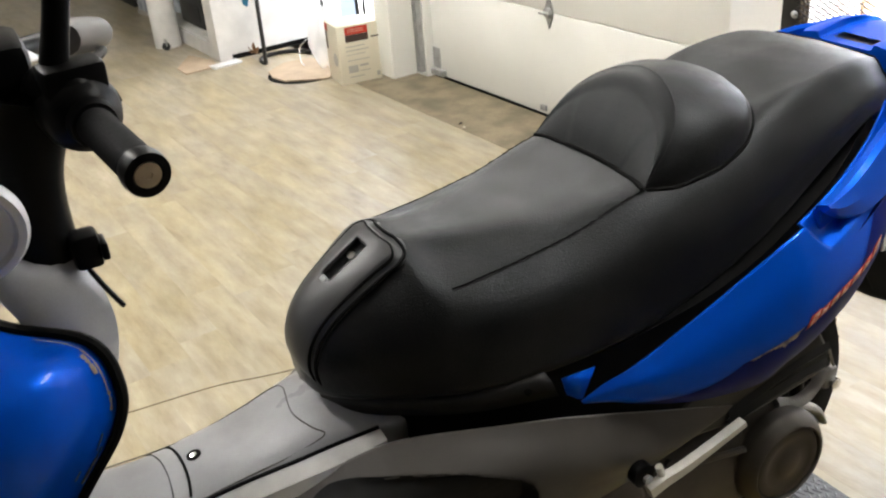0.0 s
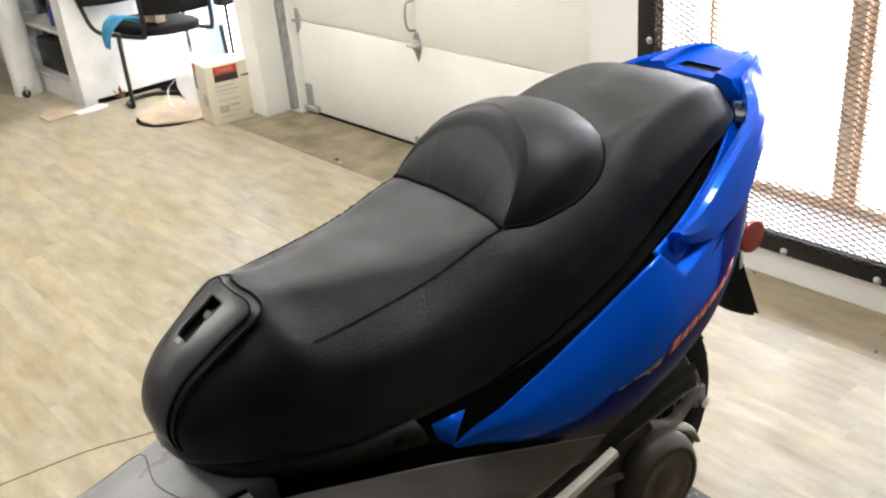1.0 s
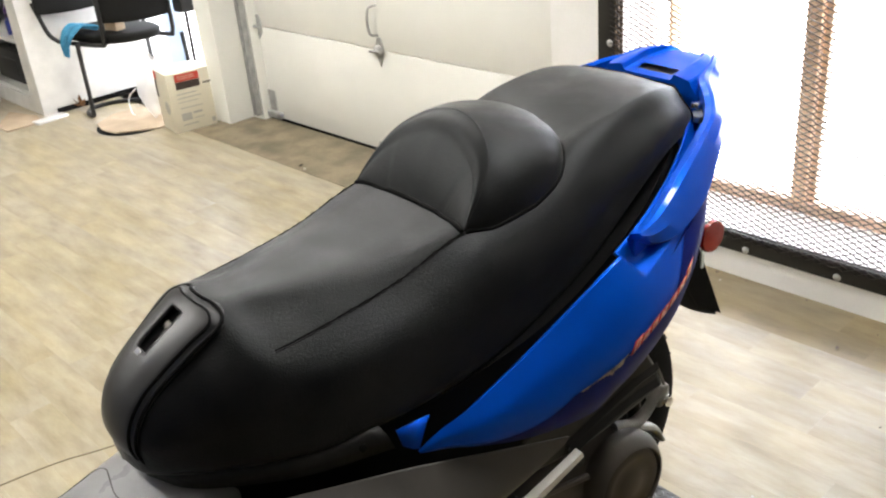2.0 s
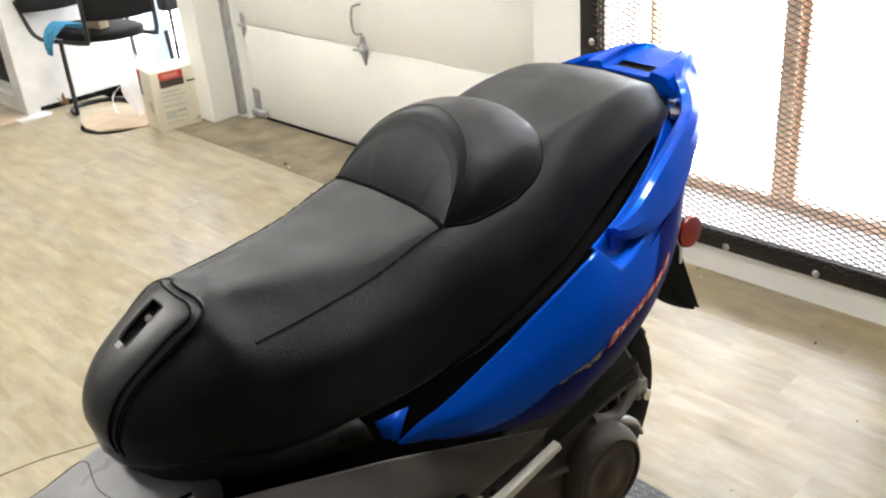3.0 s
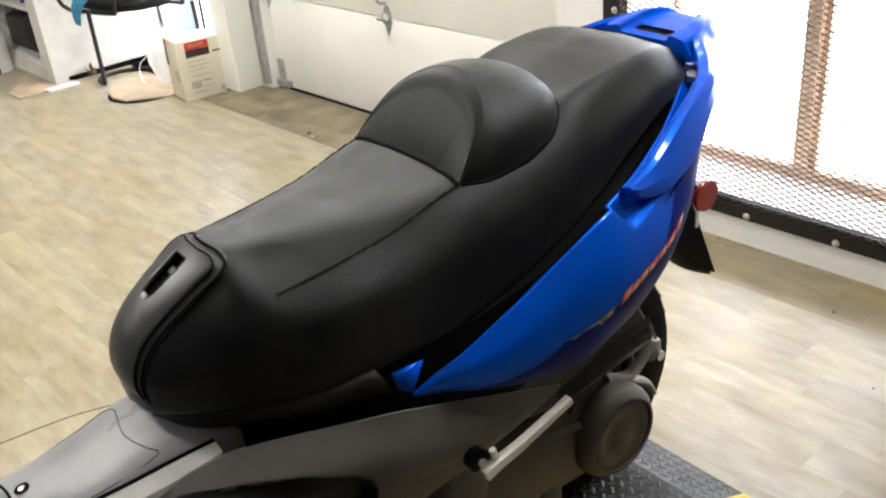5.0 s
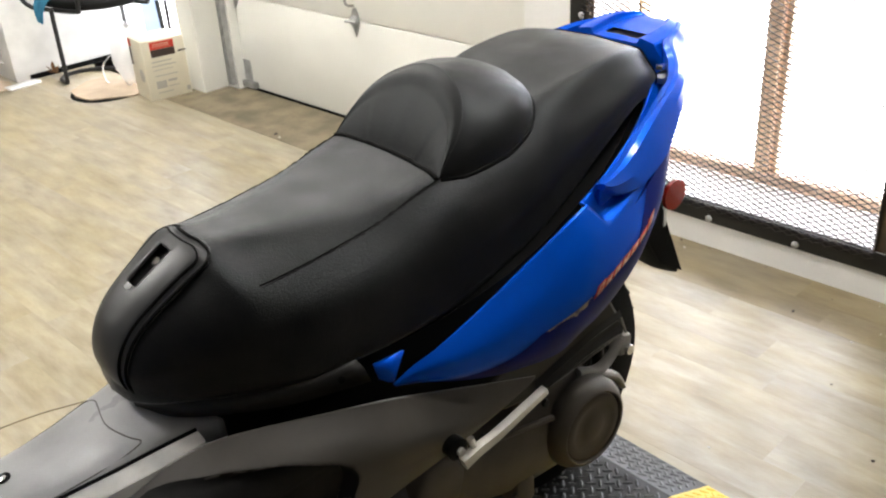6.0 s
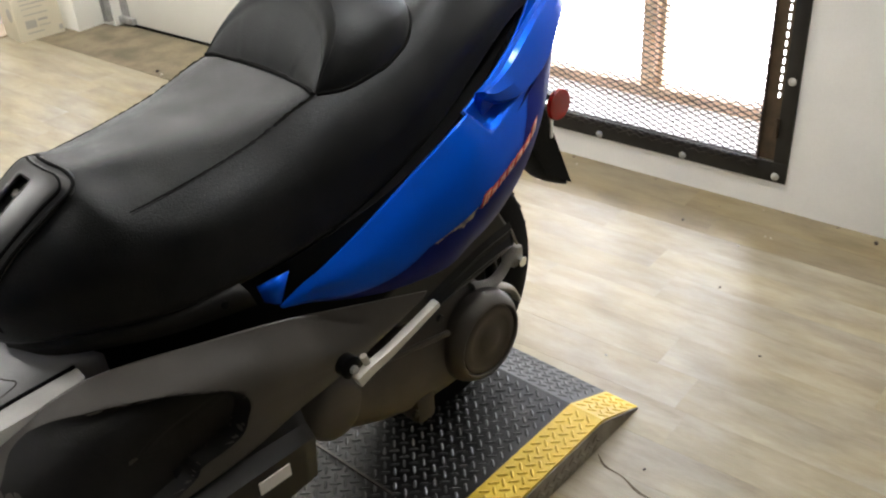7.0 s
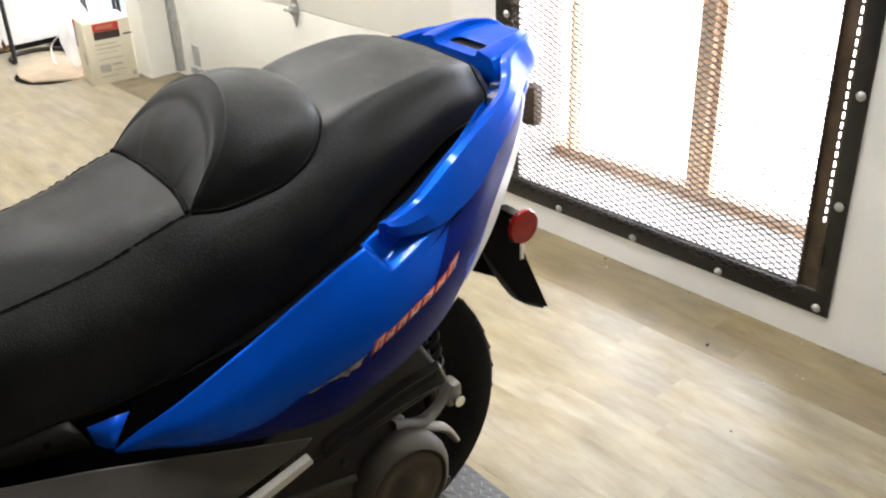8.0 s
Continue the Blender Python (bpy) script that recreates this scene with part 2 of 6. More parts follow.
def plank_material(name, tint):
    """Printed oak vinyl: streaks along x, blotches, and a tone of its own for each plank."""
    m = bpy.data.materials.new(name)
    m.use_nodes = True
    nt = m.node_tree
    n, link = nt.nodes, nt.links.new
    b = n["Principled BSDF"]
    tc, info = n.new("ShaderNodeTexCoord"), n.new("ShaderNodeObjectInfo")
    shift = n.new("ShaderNodeVectorMath")
    shift.operation = "MULTIPLY_ADD"
    shift.inputs[1].default_value = (37.0, 19.0, 11.0)
    link(info.outputs["Random"], shift.inputs[0])
    link(tc.outputs["Object"], shift.inputs[2])
    def tex(stretch, scale, detail, rough=0.5):
        mp, t = n.new("ShaderNodeMapping"), n.new("ShaderNodeTexNoise")
        mp.inputs["Scale"].default_value = stretch
        t.inputs["Scale"].default_value, t.inputs["Detail"].default_value, t.inputs["Roughness"].default_value = scale, detail, rough
        link(shift.outputs[0], mp.inputs["Vector"])
        link(mp.outputs[0], t.inputs["Vector"])
        return t.outputs["Fac"]
    streak, blotch, fine = tex((1.0, 4.5, 1), 4.2, 6, 0.65), tex((1, 2.2, 1), 5.5, 4), tex((1.0, 7.0, 1), 34, 3)
    cloud = tex((1.0, 3.2, 1), 1.7, 3)
    def ramp(stops):
        r = n.new("ShaderNodeValToRGB")
        e = r.color_ramp.elements
        stops = [(p, [q * k for q, k in zip(c, tint)]) for p, c in stops]
        e[0].position, e[0].color = stops[0][0], (*stops[0][1], 1)
        e[1].position, e[1].color = stops[-1][0], (*stops[-1][1], 1)
        for p, c in stops[1:-1]:
            r.color_ramp.elements.new(p).color = (*c, 1)
        link(streak, r.inputs["Fac"])
        return r.outputs["Color"]
    warm = ramp(((0.28, (0.34, 0.272, 0.165)), (0.46, (0.415, 0.345, 0.222)), (0.70, (0.49, 0.42, 0.29))))
    pale = ramp(((0.30, (0.33, 0.28, 0.215)), (0.46, (0.42, 0.365, 0.29)), (0.68, (0.50, 0.45, 0.37))))
    between = n.new("ShaderNodeMapRange")
    between.inputs["From Min"].default_value, between.inputs["From Max"].default_value = 0.36, 0.66
    link(cloud, between.inputs["Value"])
    r1 = n.new("ShaderNodeMix")
    r1.data_type = "RGBA"
    link(between.outputs["Result"], r1.inputs["Factor"])
    link(warm, r1.inputs["A"])
    link(pale, r1.inputs["B"])
    r2 = n.new("ShaderNodeMapRange")
    r2.inputs["From Min"].default_value, r2.inputs["From Max"].default_value = 0.3, 0.7
    r2.inputs["To Min"].default_value, r2.inputs["To Max"].default_value = 0.66, 0.92
    link(blotch, r2.inputs["Value"])
    r3 = n.new("ShaderNodeMapRange")
    r3.inputs["To Min"].default_value, r3.inputs["To Max"].default_value = 0.95, 1.05
    link(info.outputs["Random"], r3.inputs["Value"])
    r4 = n.new("ShaderNodeMapRange")
    r4.inputs["To Min"].default_value, r4.inputs["To Max"].default_value = 0.88, 1.12
    link(fine, r4.inputs["Value"])
    last = r2.outputs["Result"]
    for r in (r3, r4):
        mu = n.new("ShaderNodeMath")
        mu.operation = "MULTIPLY"
        link(last, mu.inputs[0])
        link(r.outputs["Result"], mu.inputs[1])
        last = mu.outputs[0]
    sc = n.new("ShaderNodeVectorMath")
    sc.operation = "SCALE"
    link(r1.outputs["Result"], sc.inputs[0])
    link(last, sc.inputs["Scale"])
    link(sc.outputs["Vector"], b.inputs["Base Color"])
    rr = n.new("ShaderNodeMapRange")
    rr.inputs["To Min"].default_value, rr.inputs["To Max"].default_value = 0.28, 0.42
    link(blotch, rr.inputs["Value"])
    link(rr.outputs["Result"], b.inputs["Roughness"])
    bp = n.new("ShaderNodeBump")
    b.inputs["Specular IOR Level"].default_value = 0.5
    bp.inputs["Strength"].default_value, bp.inputs["Distance"].default_value = 0.08, 0.001
    link(fine, bp.inputs["Height"])
    link(bp.outputs["Normal"], b.inputs["Normal"])
    return m


OAK = plank_material("oak_vinyl", (0.93, 0.935, 0.90))
# rows by the window wall: grit and the wall's shade, both in the tint
OAK_GRIT_SHADE = plank_material("grit_shade_oak_vinyl", (0.66, 0.62, 0.51))
FILM, GLASS, TUBE = bag_film(), glass_pane(), lamp_tube()


# ---------- mesh helpers ----------
def part(name, bm, mat, parent=None, label="", smooth=40):
    """One bmesh as one mesh object, under parent."""
    me = bpy.data.meshes.new(name)
    bmesh.ops.recalc_face_normals(bm, faces=bm.faces)
    bm.to_mesh(me)
    bm.free()
    me.materials.append(mat)
    if smooth:
        me.shade_smooth()
        me.set_sharp_from_angle(angle=radians(smooth))
    ob = new(name, me)
    ob.parent = parent
    if label:
        ob["label"] = label
    return ob


def thing(name, m, label, category, group=""):
    ob = new(name)
    ob.matrix_world = m
    ob.empty_display_size = 0.1
    return tagged(ob, label, category, group)


def thick(ob, t, offset=-1.0):
    mod = ob.modifiers.new("thickness", "SOLIDIFY")
    mod.thickness, mod.offset = t, offset
    return ob


def rounded(ob, w, n=2):
    mod = ob.modifiers.new("edge", "BEVEL")
    mod.width, mod.segments, mod.limit_method, mod.angle_limit = w, n, "ANGLE", radians(35)
    return ob


def box(bm, x0, x1, y0, y1, z0, z1, m=None, bevel=0.0):
    r = bmesh.ops.create_cube(bm, size=1.0, matrix=Matrix.Translation(((x0 + x1) / 2, (y0 + y1) / 2, (z0 + z1) / 2)) @ Matrix.Diagonal((x1 - x0, y1 - y0, z1 - z0, 1)))
    vs = r["verts"]
    if bevel:
        es = list({e for v in vs for e in v.link_edges})
        out = bmesh.ops.bevel(bm, geom=es, offset=bevel, segments=2, profile=0.5, affect="EDGES")
        vs = list({v for f in out["faces"] for v in f.verts} | {v for v in vs if v.is_valid})
    if m is not None:
        bmesh.ops.transform(bm, matrix=m, verts=vs)
    return vs


def boxed(name, x0, x1, y0, y1, z0, z1, mat, parent=None, label="", bevel=0.0, m=None):
    bm = bmesh.new()
    box(bm, x0, x1, y0, y1, z0, z1, m, bevel)
    return part(name, bm, mat, parent, label, smooth=35 if bevel else 0)


def crom(pts, n):
    """n points on a smooth curve through pts."""
    p = [np.array(q, float) for q in pts]
    p = [2 * p[0] - p[1]] + p + [2 * p[-1] - p[-2]]
    out = []
    for i in range(n):
        s = i / (n - 1) * (len(pts) - 1)
        k = min(int(s), len(pts) - 2)
        t = s - k
        a, b, c, d = p[k], p[k + 1], p[k + 2], p[k + 3]
        out.append(0.5 * (2 * b + (c - a) * t + (2 * a - 5 * b + 4 * c - d) * t * t + (3 * b - a - 3 * c + d) * t ** 3))
    return out


def sheet(bm, rows, closed=False):
    """Faces over rows of points."""
    vs = [[bm.verts.new(tuple(p)) for p in row] for row in rows]
    for a, b in zip(vs, vs[1:]):
        k = len(a)
        for i in range(k if closed else k - 1):
            j = (i + 1) % k
            bm.faces.new((a[i], a[j], b[j], b[i]))
    return vs


def tube(bm, pts, r, n=10, smooth_to=0, flat=1.0, cap=True):
    """A round bar along pts; r may be one radius or one for each point."""
    if smooth_to:
        rr = [r] * len(pts) if not hasattr(r, "__len__") else r
        full = crom([(*p, q) for p, q in zip(pts, rr)], smooth_to)
        pts, r = [f[:3] for f in full], [f[3] for f in full]
    pts = [Vector(p) for p in pts]
    rad = [float(r)] * len(pts) if not hasattr(r, "__len__") else [float(q) for q in r]
    rings, side = [], None
    for i, p in enumerate(pts):
        d = (pts[min(i + 1, len(pts) - 1)] - pts[max(i - 1, 0)]).normalized()
        if side is None:
            side = d.cross(Vector((0, 0, 1)) if abs(d.z) < 0.9 else Vector((1, 0, 0))).normalized()
        side = (side - d * side.dot(d)).normalized()
        up = d.cross(side)
        rings.append([p + rad[i] * (math.cos(a) * side + flat * math.sin(a) * up) for a in [2 * math.pi * k / n for k in range(n)]])
    vs = sheet(bm, rings, closed=True)
    if cap:
        bm.faces.new(vs[0][::-1])
        bm.faces.new(vs[-1])


def lathe(bm, profile, m, n=32):
    """A turned form: profile rows (radius, height) about z, laid by m."""
    rings = [[m @ Vector((r * math.cos(a), r * math.sin(a), h)) for a in [2 * math.pi * k / n for k in range(n)]] for r, h in profile]
    vs = sheet(bm, rings, closed=True)
    bm.faces.new(vs[0][::-1])
    bm.faces.new(vs[-1])


def prism(bm, outline, depth, m):
    """An outline in x, z of m, pushed from y = 0 to y = depth."""
    a = [bm.verts.new(m @ Vector((x, 0, z))) for x, z in outline]
    b = [bm.verts.new(m @ Vector((x, depth, z))) for x, z in outline]
    bm.faces.new(a)
    bm.faces.new(b[::-1])
    for i in range(len(a)):
        j = (i + 1) % len(a)
        bm.faces.new((a[j], a[i], b[i], b[j]))


ALONG_X = pose(0, 0, 0, 0, 90, 0)


# ---------- the room ----------
WALL_Y, DOOR_Y, PIER_X = 1.565, 1.65, -3.295
ROOM_X0, ROOM_X1, ROOM_Y0, ROOM_H = -8.0, 4.5, -6.0, 2.9
OPEN_X0, OPEN_X1, OPEN_Z0, OPEN_Z1 = -0.845, 0.285, 0.16, 2.1

tagged(boxed("ground", -60, 60, -60, 80, -0.5, -0.22, GROUND), "pale paving and ground outside the workshop", "ground", kind="structure")
floor = tagged(boxed("floor", ROOM_X0, ROOM_X1, ROOM_Y0, 1.9, -0.2, -0.004, SUBFLOOR), "light oak-look vinyl plank workshop floor", "floor", kind="structure")
tagged(boxed("ceiling", ROOM_X0 - 0.2, ROOM_X1 + 0.2, ROOM_Y0 - 0.2, 2.5, ROOM_H, ROOM_H + 0.2, CEILING), "unseen workshop ceiling, greyed so that it throws back less light", "ceiling", kind="structure")
tagged(boxed("wall_south", ROOM_X0 - 0.2, ROOM_X1 + 0.2, ROOM_Y0 - 0.2, ROOM_Y0, -0.2, ROOM_H, SHADE_WALL), "plain unseen wall, dark so that it throws back little light", "wall", kind="structure")
tagged(boxed("wall_west", ROOM_X0 - 0.2, ROOM_X0, ROOM_Y0, 2.5, -0.2, ROOM_H, PLASTER), "plain cream painted end wall", "wall", kind="structure")
tagged(boxed("wall_east", ROOM_X1, ROOM_X1 + 0.2, ROOM_Y0, 2.5, -0.2, ROOM_H, SHADE_WALL), "plain unseen wall, dark so that it throws back little light", "wall", kind="structure")

# the wall with the window bay: pieces round the opening, and the bay's white lining
bm = bmesh.new()
box(bm, -1.125, OPEN_X0, WALL_Y, 1.90, -0.2, ROOM_H)
box(bm, OPEN_X1, ROOM_X1, WALL_Y, 1.90, -0.2, ROOM_H)
box(bm, OPEN_X0, OPEN_X1, WALL_Y, 1.90, -0.2, OPEN_Z0 - 0.02)
box(bm, OPEN_X0, OPEN_X1, WALL_Y, 1.90, OPEN_Z1, ROOM_H)
tagged(part("wall_north", bm, WALL_WHITE, smooth=0), "white painted wall with a deep window bay", "wall", kind="structure")
bm = bmesh.new()
box(bm, -3.45, PIER_X, 1.45, 2.0, -0.2, ROOM_H)
box(bm, PIER_X, -3.19, 1.60, 2.0, -0.2, ROOM_H)
tagged(part("wall_pier", bm, DOOR, smooth=0), "cream painted pier beside the garage door", "wall", kind="structure")
bm = bmesh.new()
box(bm, -3.19, -1.125, 1.72, 2.0, 2.15, ROOM_H)
tagged(part("wall_lintel", bm, WALL_WHITE, smooth=0), "white wall above the garage door", "wall", kind="structure")
bm = bmesh.new()
box(bm, ROOM_X0, -4.62, 1.62, 1.85, -0.2, ROOM_H)
box(bm, -4.62, -3.45, 1.62, 1.85, 2.1, ROOM_H)
tagged(part("wall_shop", bm, WALL_WHITE, smooth=0), "white painted wall behind the counter", "wall", kind="structure")

# threshold band along the door and the wall
bm = bmesh.new()
box(bm, -3.42, -1.125, 1.262, 1.449, -0.1, 0.002)
box(bm, PIER_X + 0.001, -1.125, 1.449, WALL_Y, -0.1, 0.002)
box(bm, PIER_X + 0.001, -1.125, WALL_Y, 1.9, -0.1, 0.002)
tagged(part("threshold", bm, CONCRETE, smooth=0), "worn brown concrete strip along the door and wall", "floor strip", kind="structure")

# ---------- garage door ----------
gd = tagged(new("garage_door"), "cream sectional garage door with steel lock, closed", "garage door", kind="structure")
gd.matrix_world = pose(0, DOOR_Y, 0)
GX0, GX1 = -3.185, -1.13
for k in range(4):
    z0, z1 = 0.012 + 0.488 * k, 0.497 + 0.488 * k
    bm = bmesh.new()
    box(bm, GX0, GX1, 0, 0.045, z0, z1, bevel=0.003)
    part("section", bm, DOOR, gd)
boxed("bottom_seal", GX0, GX1, -0.006, 0.05, 0.0, 0.014, BLACK_MATTE, gd)
bm = bmesh.new()
prism(bm, [(0, -0.075), (0.026, -0.012), (0.026, 0.012), (0.010, 0.055), (-0.010, 0.055), (-0.026, 0.012), (-0.026, -0.012)], -0.006, pose(-2.2, -0.001, 0.5))
part("lock_plate", bm, GALV, gd, "steel lock plate")
bm = bmesh.new()
lathe(bm, [(0.001, 0), (0.024, 0), (0.024, 0.012), (0.016, 0.02), (0.001, 0.022)], pose(-2.2, -0.007, 0.5, 90), 20)
tube(bm, [(-2.235, -0.034, 0.498), (-2.165, -0.034, 0.502)], 0.006)
part("lock_handle", bm, GALV, gd)
bm = bmesh.new()
tube(bm, [(-2.205, -0.002, 0.565), (-2.215, -0.035, 0.575), (-2.222, -0.04, 0.62), (-2.215, -0.04, 0.67), (-2.205, -0.035, 0.695), (-2.195, -0.002, 0.70)], 0.006, smooth_to=20)
part("pull_handle", bm, GALV, gd, "bent steel pull handle")
for x in (-3.165, -1.155):
    bm = bmesh.new()
    s = 1 if x < -2 else -1
    prism(bm, [(-0.018, -0.07), (0.018, -0.03), (0.018, 0.03), (0.005, 0.06), (-0.018, 0.06)], -0.005, pose(x, -0.001, 0.5))
    tube(bm, [(x - 0.03 * s, -0.02, 0.5), (x + 0.02 * s, -0.02, 0.5)], 0.007)
    part("hinge", bm, GALV, gd)
boxed("corner_bracket", -3.185, -3.125, -0.005, 0, 0.02, 0.16, GALV, gd)
boxed("roller_bracket", -3.185, -3.07, -0.03, -0.003, 0.016, 0.05, GALV, gd, bevel=0.004)
boxed("small_catch", -2.27, -2.235, -0.012, 0, 0.03, 0.055, GALV, gd)
bm = bmesh.new()
box(bm, -3.230, -3.200, -0.058, -0.053, 0.03, 2.2)
box(bm, -3.205, -3.200, -0.088, -0.058, 0.03, 2.2)
box(bm, -3.230, -3.226, -0.088, -0.058, 0.03, 2.2)
part("track", bm, GALV, gd, "galvanised vertical door track", smooth=0)
for z in (0.10, 0.16):
    bm = bmesh.new()
    lathe(bm, [(0.001, 0), (0.009, 0), (0.009, 0.006), (0.001, 0.007)], pose(-3.214, -0.058, z, 90), 10)
    part("bolt", bm, GALV, gd)

# ---------- window bay with steel mesh guard ----------
FY = WALL_Y
guard = thing("mesh_guard", pose(0, FY, 0), "black steel window guard with expanded metal mesh", "window guard")
FX0, FX1, FZ0, FZ1 = -0.910, 0.325, 0.092, 2.17
BAR, SIDE = 0.066, 0.044
for name, a in (("bottom_bar", (FX0, FX1, FZ0, FZ0 + BAR)), ("top_bar", (FX0, FX1, FZ1 - BAR, FZ1)),
                ("side_bar", (FX0, FX0 + BAR, FZ0 + BAR, FZ1 - BAR)), ("side_bar", (FX1 - SIDE, FX1, FZ0 + BAR, FZ1 - BAR))):
    boxed(name, a[0], a[1], -0.008, 0.0, a[2], a[3], BLACK_STEEL, guard, "black painted flat steel bar", bevel=0.0015)
for x0, x1 in ((FX1 - SIDE - 0.056, FX1 - SIDE), (FX0 + BAR, FX0 + BAR + 0.028)):
    z0, z1 = FZ0 + BAR, FZ1 - BAR
    bm = bmesh.new()
    box(bm, x0, x0 + 0.005, -0.006, 0.03, z0, z1)
    box(bm, x0 + 0.005, x1 - 0.019, 0.004, 0.010, z0, z1)
    box(bm, x1 - 0.011, x1 - 0.001, 0.002, 0.008, z0, z1)
    box(bm, x1 - 0.019, x1 - 0.011, 0.004, 0.010, z0, z0 + 0.20)
    zs = z0 + 0.20
    while zs < z1 - 0.03:
        # bridges between the oval slots
        box(bm, x1 - 0.019, x1 - 0.011, 0.004, 0.010, zs + 0.018, zs + 0.026)
        zs += 0.026
    part("angle_iron", bm, RUSTY, guard, "rusty brown slotted angle iron", smooth=0)
boxed("lower_angle", FX0 + BAR, FX1 - SIDE - 0.054, 0.002, 0.05, FZ0 + BAR - 0.004, FZ0 + BAR + 0.004, BLACK_STEEL, guard)
for z in (0.27, 1.3, 1.9):
    bm = bmesh.new()
    tube(bm, [(FX1 - SIDE - 0.003, -0.012, z - 0.03), (FX1 - SIDE - 0.003, -0.012, z + 0.03)], 0.007, 8)
    part("hinge_knuckle", bm, RUSTY, guard)
BOLTS = [(-0.62, 0.098), (-0.317, 0.098), (-0.011, 0.098), (0.292, 0.104), (0.303, 0.42), (0.306, 0.715), (0.303, 1.02), (0.303, 1.32), (-0.86, 0.42), (-0.86, 0.72), (-0.86, 1.02), (-0.86, 1.32)]
for x, z in BOLTS:
    bm = bmesh.new()
    zz = z + 0.008 if z < 0.2 else z
    xx = x
    lathe(bm, [(0.001, 0), (0.0125, 0), (0.0125, 0.002), (0.0085, 0.006), (0.001, 0.008)], pose(xx, -0.008, zz, 90), 12)
    part("bolt", bm, GALV, guard, "galvanised bolt head")
boxed("lock_box", -0.80, -0.735, -0.012, 0.03, 0.37, 0.50, RUSTY, guard, "dark steel lock plate", bevel=0.003)

# expanded metal: diamond strands, one sheet
bm = bmesh.new()
LW, SW = 0.041, 0.0185
MX0, MX1, MZ0, MZ1 = FX0 + BAR - 0.012, FX1 - SIDE - 0.05, FZ0 + BAR - 0.026, FZ1 - BAR + 0.01
nz, nx = int((MZ1 - MZ0) / (SW / 2)), int((MX1 - MX0) / (LW / 2))
verts, faces = [], []
for k in range(nz):
    for i in range(nx):
        x0, x1 = MX0 + i * LW / 2, MX0 + (i + 1) * LW / 2
        za, zb = MZ0 + k * SW / 2, MZ0 + (k + 1) * SW / 2
        if (i + k) % 2:
            za, zb = zb, za
        y0, y1 = (0.001, 0.006) if k % 2 else (0.006, 0.001)
        h, w = 0.0013, 0.0024
        b = len(verts)
        for x, z, y in ((x0, za, y0), (x1, zb, y1)):
            verts += [(x, y - w - 0.014, z - h), (x, y + w - 0.014, z - h * 0.4), (x, y + w - 0.014, z + h), (x, y - w - 0.014, z + h * 0.4)]
        for q in range(4):
            r = (q + 1) % 4
            faces.append((b + q, b + r, b + 4 + r, b + 4 + q))
bm.free()
me = bpy.data.meshes.new("expanded_metal")
me.from_pydata(verts, [], faces)
me.materials.append(MESH_STEEL)
mesh_sheet = new("expanded_metal", me)
mesh_sheet.parent = guard
tagged(mesh_sheet, "brown expanded metal mesh", kind="stuff")

# wooden window at the back of the bay
WY = 1.81
win = tagged(new("window_1"), "wood-framed windows at the back of the bay", "window", kind="structure")
win.matrix_world = pose(0, WY, 0)
boxed("sill_rail", OPEN_X0, OPEN_X1, -0.015, 0.05, 0.165, 0.205, WOOD_GREY, win, "weathered wooden bottom rail")
for x, w in ((-0.785, 0.014), (-0.296, 0.050), (0.228, 0.030)):
    boxed("mullion", x, x + w, -0.02, 0.05, 0.205, OPEN_Z1, WOOD, win, "orange-stained wooden post", bevel=0.003)
boxed("stop_bead", -0.240, -0.222, 0.0, 0.04, 0.205, OPEN_Z1, WOOD, win)
for a, b in ((-0.771, -0.296), (-0.222, 0.228)):
    p = boxed("pane", a, b, 0.02, 0.026, 0.205, OPEN_Z1, GLASS, win, "clear window glass")
    p.visible_shadow = False
boxed("window_sill", OPEN_X0, OPEN_X1, -0.24, -0.015, 0.10, OPEN_Z0 + 0.003, WALL_WHITE, win, "white bay sill")

# ---------- glazed shop door ----------
sd = tagged(new("door_1"), "glazed shop door with black frame, bright daylight behind", "door", kind="structure")
sd.matrix_world = pose(0, 1.66, 0)
for name, a in (("jamb", (-3.53, -3.455, 0, 2.1)), ("jamb", (-4.62, -4.57, 0, 2.1)), ("bottom_rail", (-4.57, -3.53, 0.0, 0.06)), ("top_rail", (-4.57, -3.53, 2.02, 2.1))):
    boxed(name, a[0], a[1], -0.03, 0.05, a[2], a[3], BLACK_STEEL, sd, bevel=0.003)
p = boxed("pane", -4.57, -3.53, 0.005, 0.012, 0.06, 2.02, GLASS, sd, "clear door glass")
p.visible_shadow = False

# ---------- ceiling lights ----------
for i, (x, y, w) in enumerate(LAMPS):
    lamp = thing("ceiling_light", pose(x, y, ROOM_H), "white fluorescent ceiling light fixture, lit", "ceiling light", "ceiling lights")
    boxed("housing", -w / 2, w / 2, -0.09, 0.09, -0.07, 0, CABINET, lamp, bevel=0.004)
    boxed("diffuser", -w / 2 + 0.02, w / 2 - 0.02, -0.075, 0.075, -0.085, -0.068, TUBE, lamp, "glowing tube diffuser")


# ---------- lift platform ----------
PT = 3.4
plat = thing("lift_platform", pose(0.0, 0.0, 0.0, 0, 0, -PT), "black tread-plate lift platform with yellow edge under the scooter", "platform")
PU0, PU1, PV0, PV1, RIDGE, PH = -0.42, 0.362, -2.1, 0.537, 0.39, 0.07
bm = bmesh.new()
